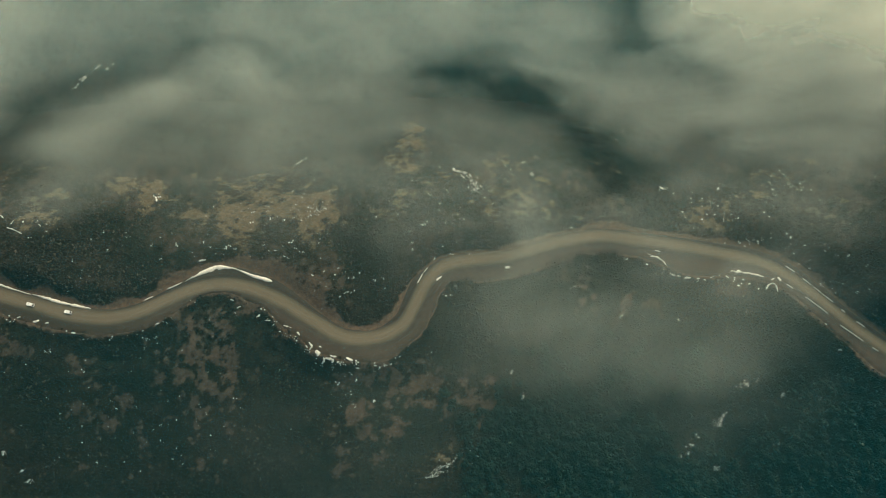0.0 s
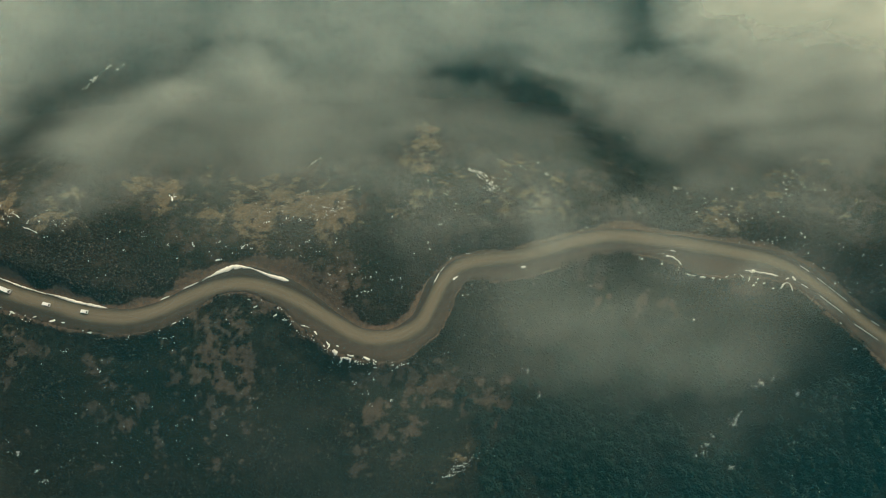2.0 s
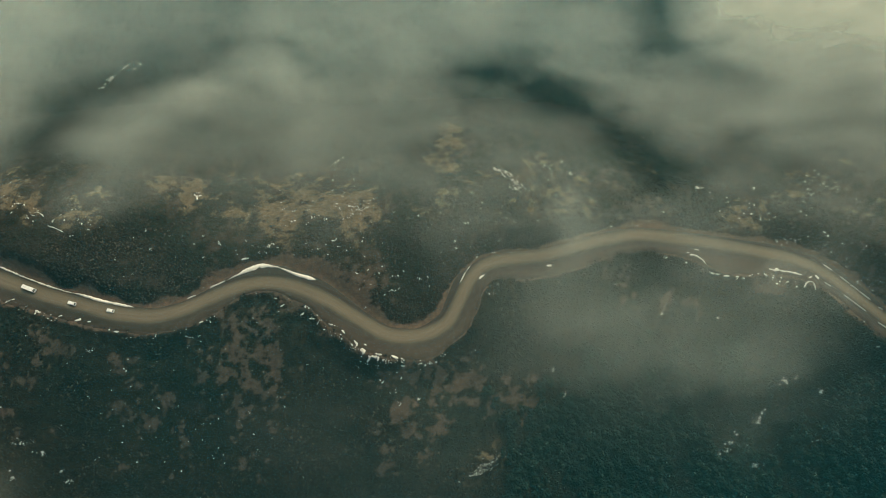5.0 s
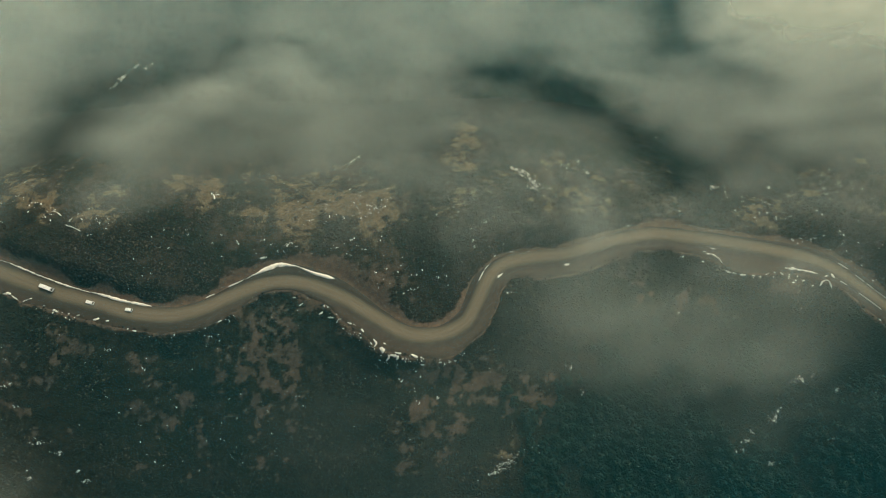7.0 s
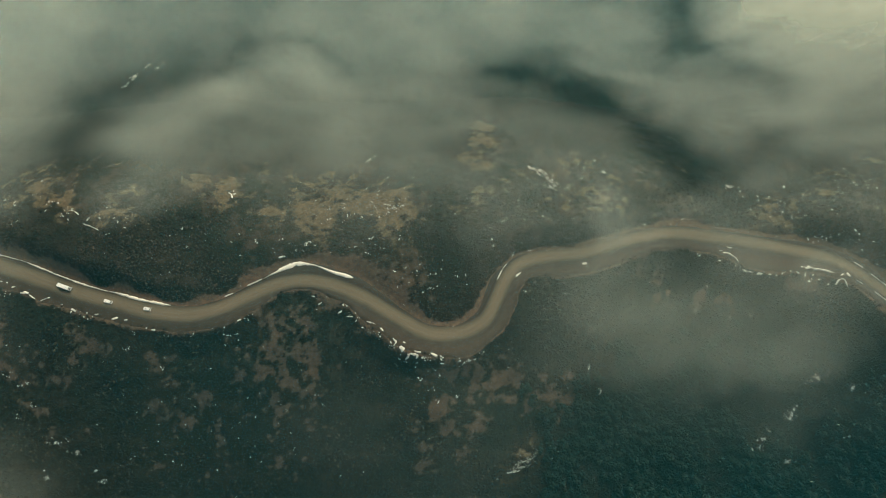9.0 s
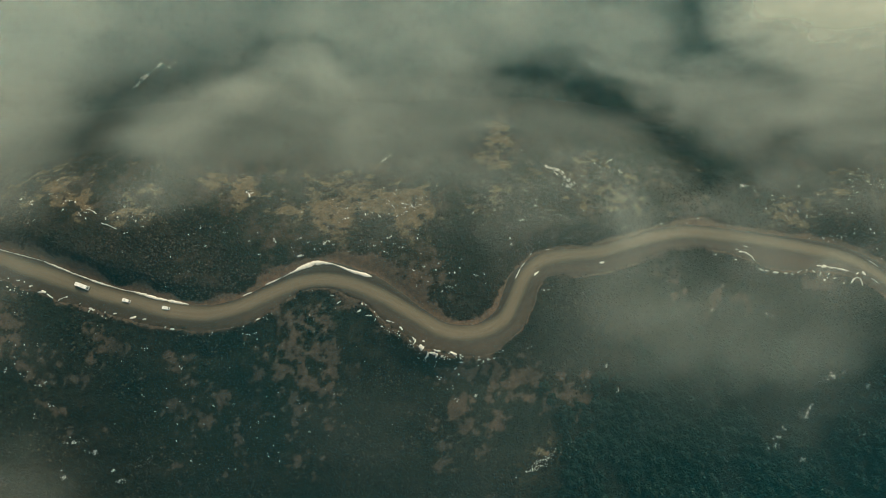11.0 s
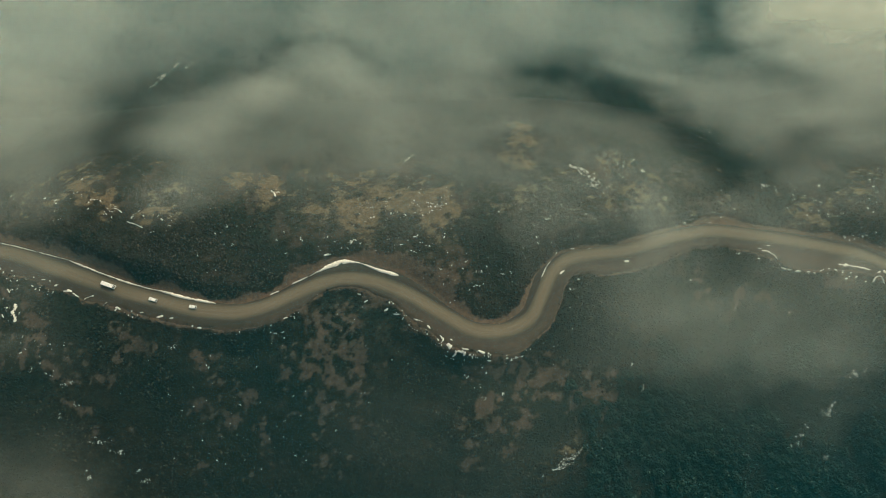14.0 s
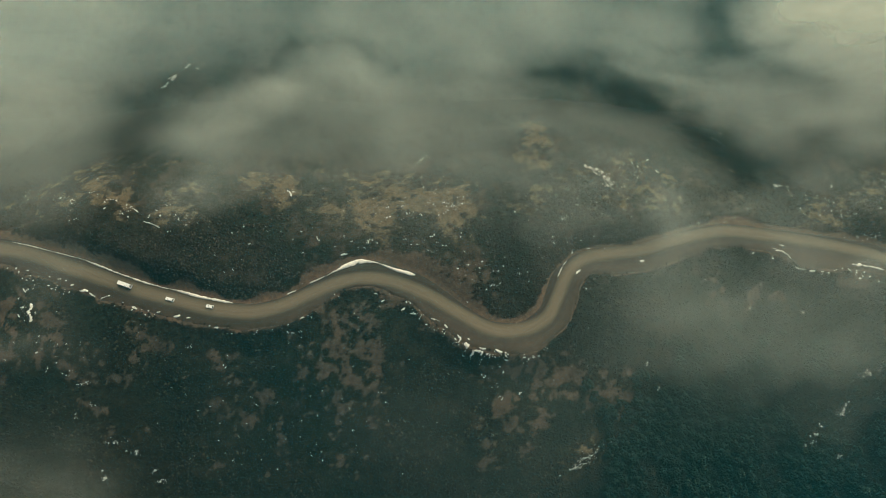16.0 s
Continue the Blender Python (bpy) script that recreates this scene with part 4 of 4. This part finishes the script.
flecks(-60, 60, 150, 60, 0, 260, 0.5)
flecks(60, 110, 130, 40, 0, 170, 0.55)
flecks(-150, 5, 90, 40, 0, 90, 0.5)
# crumbs of snow along the outer edge of the gravel
r = np.random.RandomState(3)
k = np.concatenate([r.choice(r.randint(30, 150, 26), 60) + r.randint(-2, 3, 60), r.choice(r.randint(185, 262, 24), 75) + r.randint(-2, 3, 75), r.choice(r.randint(400, 470, 12), 26)])
off = -(LINE[k, 3] + WOBBLE_DOWN[k] + r.uniform(0.3, 3.2, len(k)))
ex, ey = LINE[k, 0] + UPHILL[k, 0] * off, LINE[k, 1] + UPHILL[k, 1] * off
v, f = clumps(r, ex, ey, land(ex, ey) + 0.3, 0.12 + 0.36 * r.uniform(0, 1, len(k)) ** 3, 0.4, 0.55, 1.9)
FLECK_F.append(f + sum(len(q) for q in FLECK_V))
FLECK_V.append(v)
tagged(new("snow_remnants", mesh_of("snow_remnants", np.vstack(FLECK_V), np.vstack(FLECK_F), SNOW)), "scattered flecks of white snow between the heath shrubs", "snow", kind="stuff")


# ---- roadside guard rails on the far bend ----
def guard_rail(a, b, k):
    root = tagged(new("guard_rail"), "pale galvanised steel guard rail on posts along the gravel shoulder", "guard rail", "guard rails of the far bend")
    a, b = Vector(a), Vector(b)
    mid, way = (a + b) / 2, (b - a)
    d, zr, up, down = by_road(np.array([mid.x]), np.array([mid.y]))
    z = max(float(zr[0]) - 0.1, float(land(np.array([mid.x]), np.array([mid.y]))[0]))
    root.matrix_basis = pose(mid.x, mid.y, z, 0, 0, math.degrees(math.atan2(way.y, way.x)))
    long = way.length
    bm = bmesh.new()
    profile = [(0.06, 0.45), (0.14, 0.52), (0.04, 0.60), (0.14, 0.68), (0.06, 0.76), (-0.02, 0.76), (-0.02, 0.45)]
    ends = [[bm.verts.new((e * long / 2, y, h)) for y, h in profile] for e in (-1, 1)]
    for i in range(len(profile)):
        j = (i + 1) % len(profile)
        bm.faces.new((ends[0][i], ends[1][i], ends[1][j], ends[0][j]))
    for e in ends:
        bm.faces.new(e)
    bmesh.ops.recalc_face_normals(bm, faces=bm.faces[:])
    rail = bm_part("rail", bm, STEEL, root)
    bm_part("snow_cap", bm_box(0, 0.06, 0.80, long * 0.98, 0.17, 0.08, 0.03), SNOW, rail, "line of snow on the rail")
    count = max(2, int(long / 2.0) + 1)
    for i in range(count):
        x = -long / 2 + 0.15 + (long - 0.3) * i / (count - 1)
        bm_part("post", bm_box(x, -0.08, 0.1, 0.12, 0.12, 1.3, 0.015), STEEL, root)


for k, (a, b) in enumerate([((179.4, 60.5, 0), (188.4, 52.3, 0)), ((193.5, 46.5, 0), (202.8, 38.8, 0)), ((206.7, 35.6, 0), (209.1, 34.0, 0)), ((172.6, 76.2, 0), (176.3, 73.3, 0)),
                            ((179.9, 69.8, 0), (183.4, 66.4, 0)), ((184.4, 65.5, 0), (187.2, 62.8, 0)), ((188.0, 62.0, 0), (192.2, 58.0, 0)), ((195.8, 54.1, 0), (197.2, 52.9, 0)), ((202.0, 48.2, 0), (205.1, 45.7, 0)), ((171.3, 66.8, 0), (173.8, 64.8, 0))]):
    guard_rail(a, b, k)


# ---- vehicles ----
def wheel(x, y, r, parent):
    bm = bmesh.new()
    bmesh.ops.create_cone(bm, cap_ends=True, segments=20, radius1=r, radius2=r, depth=0.22, matrix=pose(x, y, r, 90, 0, 0))
    bmesh.ops.bevel(bm, geom=[e for e in bm.edges if len(e.link_faces) == 2 and e.calc_face_angle() > 1], offset=0.03, segments=2, affect="EDGES")
    tyre = bm_part("wheel", bm, RUBBER, parent, "black rubber tyre with grey rim")
    bm = bmesh.new()
    bmesh.ops.create_cone(bm, cap_ends=True, segments=16, radius1=r * 0.6, radius2=r * 0.5, depth=0.03, matrix=pose(x, y + math.copysign(0.115, y), r, -90 * math.copysign(1, y), 0, 0))
    bm_part("rim", bm, RIM, tyre)


def on_road(x, y, heading):
    z = float(by_road(np.array([x]), np.array([y]))[1][0]) + 0.08
    return pose(x, y, z, 0, 0, heading)


def minibus(m):
    """Nose towards +x."""
    root = tagged(new("minibus"), "white minibus with dark windows driving on the gravel road", "bus")
    bm_part("body", bm_box(0, 0, 1.0, 7.9, 2.2, 1.2, 0.12), WHITE, root)
    bm_part("cabin", bm_box(-0.05, 0, 2.0, 7.75, 2.16, 1.0, 0.12, (0.97, 0.9)), WHITE, root)
    bm_part("roof", bm_box(-0.1, 0, 2.56, 7.3, 1.86, 0.16, 0.06), WHITE, root)
    bm_part("roof_hatch", bm_box(0.9, 0, 2.68, 0.8, 0.7, 0.1, 0.03), WHITE, root)
    bm_part("windscreen", bm_box(3.74, 0, 1.98, 0.16, 1.85, 0.74, 0.05, (1.0, 0.92)), GLASS, root)
    bm_part("rear_window", bm_box(-3.84, 0, 2.06, 0.12, 1.6, 0.62, 0.04), GLASS, root)
    bm_part("rear_hatch", bm_box(-3.62, 0, 2.66, 0.34, 1.5, 0.05, 0.02), GLASS, root)
    for s in (-1, 1):
        for k in range(6):
            bm_part("side_window", bm_box(-3.1 + 1.12 * k, s * 1.055, 2.02, 0.98, 0.05, 0.6, 0.02), GLASS, root)
        bm_part("headlight", bm_box(3.94, s * 0.8, 0.85, 0.08, 0.36, 0.2, 0.03), LAMP, root)
        bm_part("tail_light", bm_box(-3.95, s * 0.95, 1.1, 0.06, 0.16, 0.4, 0.02), RED, root)
        bm_part("mirror", bm_box(3.6, s * 1.26, 1.9, 0.12, 0.2, 0.36, 0.03), PLASTIC, root)
        for x in (2.5, -2.3):
            wheel(x, s * 1.0, 0.42, root)
    bm_part("front_bumper", bm_box(3.98, 0, 0.5, 0.16, 2.1, 0.26, 0.05), PLASTIC, root)
    bm_part("rear_bumper", bm_box(-3.98, 0, 0.5, 0.16, 2.1, 0.26, 0.05), PLASTIC, root)
    root.matrix_basis = m


def slab(corners, thick):
    """A pane between four corners."""
    bm = bmesh.new()
    a = [Vector(c) for c in corners]
    out = (a[1] - a[0]).cross(a[3] - a[0]).normalized() * thick
    low, top = [bm.verts.new(c) for c in a], [bm.verts.new(c + out) for c in a]
    bm.faces.new(top)
    bm.faces.new(low[::-1])
    for k in range(4):
        bm.faces.new((low[k], low[(k + 1) % 4], top[(k + 1) % 4], top[k]))
    bmesh.ops.recalc_face_normals(bm, faces=bm.faces[:])
    return bm


def estate_car(m, label, long, high):
    """Nose towards +x."""
    root = tagged(new("car"), label, "car", "cars behind the minibus")
    half = long / 2
    front, rear = half - 1.15, -half + 0.22
    bm_part("body", bm_box(0, 0, 0.62, long, 1.8, 0.66, 0.14), WHITE, root)
    bm_part("bonnet", bm_box(half - 0.66, 0, 0.97, 1.1, 1.58, 0.12, 0.05, (0.9, 0.95)), WHITE, root)
    long_top, mid = front - rear, (front + rear) / 2
    bm_part("cabin", bm_box(mid, 0, (high + 0.9) / 2, long_top, 1.66, high - 0.9, 0.07, (0.74, 0.86)), WHITE, root)
    bm_part("roof", bm_box(mid, 0, high, long_top * 0.72, 1.4, 0.08, 0.035), WHITE, root)
    x0, x1 = mid + long_top * 0.5 + 0.015, mid + long_top * 0.37 + 0.015
    bm_part("windscreen", slab([(x0, -0.7, 0.98), (x0, 0.7, 0.98), (x1, 0.6, high - 0.04), (x1, -0.6, high - 0.04)], 0.03), GLASS, root)
    x0, x1 = mid - long_top * 0.5 - 0.015, mid - long_top * 0.37 - 0.015
    bm_part("rear_window", slab([(x0, 0.66, 1.0), (x0, -0.66, 1.0), (x1, -0.58, high - 0.05), (x1, 0.58, high - 0.05)], 0.03), GLASS, root)
    for s in (-1, 1):
        for a, b in ((0.32, 0.02), (-0.02, -0.32)):
            y0, y1 = s * 0.825, s * 0.73
            ring = [(mid + a * long_top, y0, 1.02), (mid + b * long_top, y0, 1.02), (mid + b * long_top * 0.95, y1, high - 0.12), (mid + a * long_top * 0.95, y1, high - 0.12)]
            bm_part("side_window", slab(ring if s < 0 else ring[::-1], 0.02), GLASS, root)
        bm_part("roof_rail", bm_box(mid, s * 0.64, high + 0.07, long_top * 0.6, 0.05, 0.05, 0.015), WHITE, root)
        bm_part("headlight", bm_box(half - 0.04, s * 0.66, 0.78, 0.1, 0.34, 0.15, 0.03), LAMP, root)
        bm_part("tail_light", bm_box(-half + 0.03, s * 0.74, 0.85, 0.08, 0.2, 0.22, 0.03), RED, root)
        bm_part("mirror", bm_box(front - 0.35, s * 0.98, 1.02, 0.14, 0.2, 0.14, 0.03), WHITE, root)
        for x in (half - 0.85, -half + 0.85):
            wheel(x, s * 0.8, 0.33, root)
    bm_part("front_bumper", bm_box(half, 0, 0.45, 0.14, 1.7, 0.24, 0.05), PLASTIC, root)
    bm_part("rear_bumper", bm_box(-half, 0, 0.45, 0.14, 1.7, 0.24, 0.05), PLASTIC, root)
    root.matrix_basis = m


minibus(on_road(-223.5, 63.4, 160) @ Matrix.Diagonal((0.89, 0.89, 0.89, 1)))
estate_car(on_road(-201.0, 56.0, 164) @ Matrix.Diagonal((0.89, 0.89, 0.89, 1)), "white estate car following the minibus on gravel", 4.7, 1.52)
estate_car(on_road(-181.4, 52.2, 169) @ Matrix.Diagonal((0.89, 0.89, 0.89, 1)), "small white hatchback driving last on the gravel road", 4.1, 1.48)

# ---- drifting mist ----
# drawn-out banks of mist and, negative, the clear lanes between them: a line, its breadth and its strength
MIST_FAR = [
    ([(8, 267), (51, 264), (82, 258)], 29, 0.22),
    ([(150, 240), (167, 225), (188, 207)], 22, 0.34),
    ([(188, 254), (221, 226), (238, 196)], 34, 1.4),
]
MIST_VALLEY = [
    ([(-375, 284), (-323, 279), (-269, 271), (-219, 271)], 43, 0.26),
    ([(-390, 256), (-334, 201), (-279, 143)], 34, 0.24),
    ([(-192, 115), (-195, 143), (-187, 167), (-166, 178)], 23, 0.25),
    ([(-181, 146), (-160, 158)], 23, 0.08),
    ([(-177, 183), (-151, 187), (-132, 203)], 23, 0.15),
    ([(-139, 220), (-119, 212), (-103, 182), (-96, 148)], 17, 0.2),
    ([(-138, 148), (-112, 154)], 24, 0.06),
    ([(-122, 269), (-65, 262), (-19, 255)], 37, 0.28),
    ([(-85, 217), (-76, 166), (-75, 123)], 41, 0.12),
    ([(-44, 221), (-51, 159)], 27, 0.09),
]
MIST_SLOPE = [
    ([(-276, 72), (-232, 69)], 11, 0.08),
    ([(28, 13), (76, 14), (125, 16)], 18, 0.03),
    ([(78, 209), (95, 188), (119, 171), (143, 170)], 23, 0.22),
    ([(177, 175), (206, 160)], 26, 0.34),
    ([(166, 137), (194, 128)], 16, 0.2),
    ([(14, 135), (29, 116), (46, 97)], 28, 0.09),
    ([(45, 89), (80, 91), (114, 85)], 15, 0.12),
    ([(-11, 68), (22, 73), (50, 78)], 16, 0.09),
    ([(30, 50), (51, 46), (76, 44), (112, 43), (141, 50)], 23, 0.17),
    ([(48, 36), (91, 36)], 18, 0.08),
    ([(91, 29), (130, 31)], 16, 0.06),
]
MIST_SLOPE_BEYOND = [
    ([(-273, -24), (-246, -24), (-233, -25)], 15, 0.11),
    ([(-273, 32), (-256, 31)], 9, 0.1),
    ([(-92, -5), (-57, -13), (-19, -11)], 23, 0.03),
    ([(124, 112), (151, 104), (183, 92)], 20, 0.11),
    ([(-33, 107), (-4, 87)], 15, 0.1),
    ([(-269, 106), (-231, 103)], 15, 0.14),
    ([(103, 67), (132, 65), (164, 61)], 14, 0.16),
    ([(112, 14), (170, 13)], 16, 0.03),
    ([(36, -6), (98, -4), (155, -7)], 25, 0.01),
    ([(-252, 56), (-231, 27)], 11, 0.04),
    ([(-31, 20), (2, 23)], 18, 0.04),
]
MIST_LANES = [
    ([(-218, 104), (-223, 138), (-234, 173), (-219, 190), (-196, 202)], 26, -0.2),
    ([(-196, 202), (-165, 210)], 8, -0.1),
    ([(-204, 225), (-187, 245), (-171, 260)], 12, -0.08),
    ([(-169, 219), (-156, 234), (-134, 241), (-115, 229), (-98, 206)], 5, -0.24),
    ([(-4, 207), (20, 199), (43, 192)], 17, -0.26),
    ([(5, 180), (23, 168)], 20, -0.09),
    ([(50, 181), (68, 165), (77, 142), (88, 122)], 18, -0.2),
    ([(132, 281), (120, 256), (120, 230)], 13, -0.28),
    ([(114, 126), (140, 122)], 12, -0.07),
    ([(77, 232), (105, 221)], 10, -0.1),
    ([(-187, 87), (-155, 89)], 8, -0.06),
]
MIST_STROKES = MIST_FAR + MIST_VALLEY + MIST_SLOPE + MIST_SLOPE_BEYOND + MIST_LANES


def mist_floor(x, y):
    """The lie of the land with its ridges and gullies smoothed out."""
    return sum(hills(x + dx, y + dy) for dx in (-45, 0, 45) for dy in (-45, 0, 45)) / 9


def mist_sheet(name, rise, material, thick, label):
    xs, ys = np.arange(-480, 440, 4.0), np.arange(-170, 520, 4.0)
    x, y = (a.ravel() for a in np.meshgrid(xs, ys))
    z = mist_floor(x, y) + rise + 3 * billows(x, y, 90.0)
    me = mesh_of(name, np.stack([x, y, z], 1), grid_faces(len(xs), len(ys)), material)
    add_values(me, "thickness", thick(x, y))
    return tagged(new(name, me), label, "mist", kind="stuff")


def bank_density(x, y, shift):
    wx = x + 8 * billows(x + shift, y, 40.0) + 4.5 * billows(x - 80, y + shift, 15.0)
    wy = y + 8 * billows(x + 300, y + shift, 40.0) + 4.5 * billows(x + 80, y + 60, 15.0)
    total = 0.14 * ease((y - 72) / 50) + 0.14 * ease((y - 110) / 110) + 0.25 * ease((y - 265) / 60) + 0.3 * ease((-x - 250) / 60) * ease((y - 110) / 60)
    for line, broad, power in MIST_STROKES:
        p = catmull(line, 7)
        near = np.min([(wx - a) ** 2 + (wy - b) ** 2 for a, b in p], axis=0)
        total = total + power * np.exp(-near / broad ** 2)
    streaks = billows(0.55 * wx + 0.3 * wy + shift, 1.25 * wy - 0.2 * wx, 20.0)
    return np.clip(np.maximum(total, 0.0) * (1 + 0.8 / (1 + 3.0 * np.maximum(total, 0)) * streaks), 0, 3)


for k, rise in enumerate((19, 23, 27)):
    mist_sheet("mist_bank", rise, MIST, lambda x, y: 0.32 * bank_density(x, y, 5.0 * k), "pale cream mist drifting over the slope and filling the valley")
# a single teal sheet stands in for the haze, thickened with distance and by area
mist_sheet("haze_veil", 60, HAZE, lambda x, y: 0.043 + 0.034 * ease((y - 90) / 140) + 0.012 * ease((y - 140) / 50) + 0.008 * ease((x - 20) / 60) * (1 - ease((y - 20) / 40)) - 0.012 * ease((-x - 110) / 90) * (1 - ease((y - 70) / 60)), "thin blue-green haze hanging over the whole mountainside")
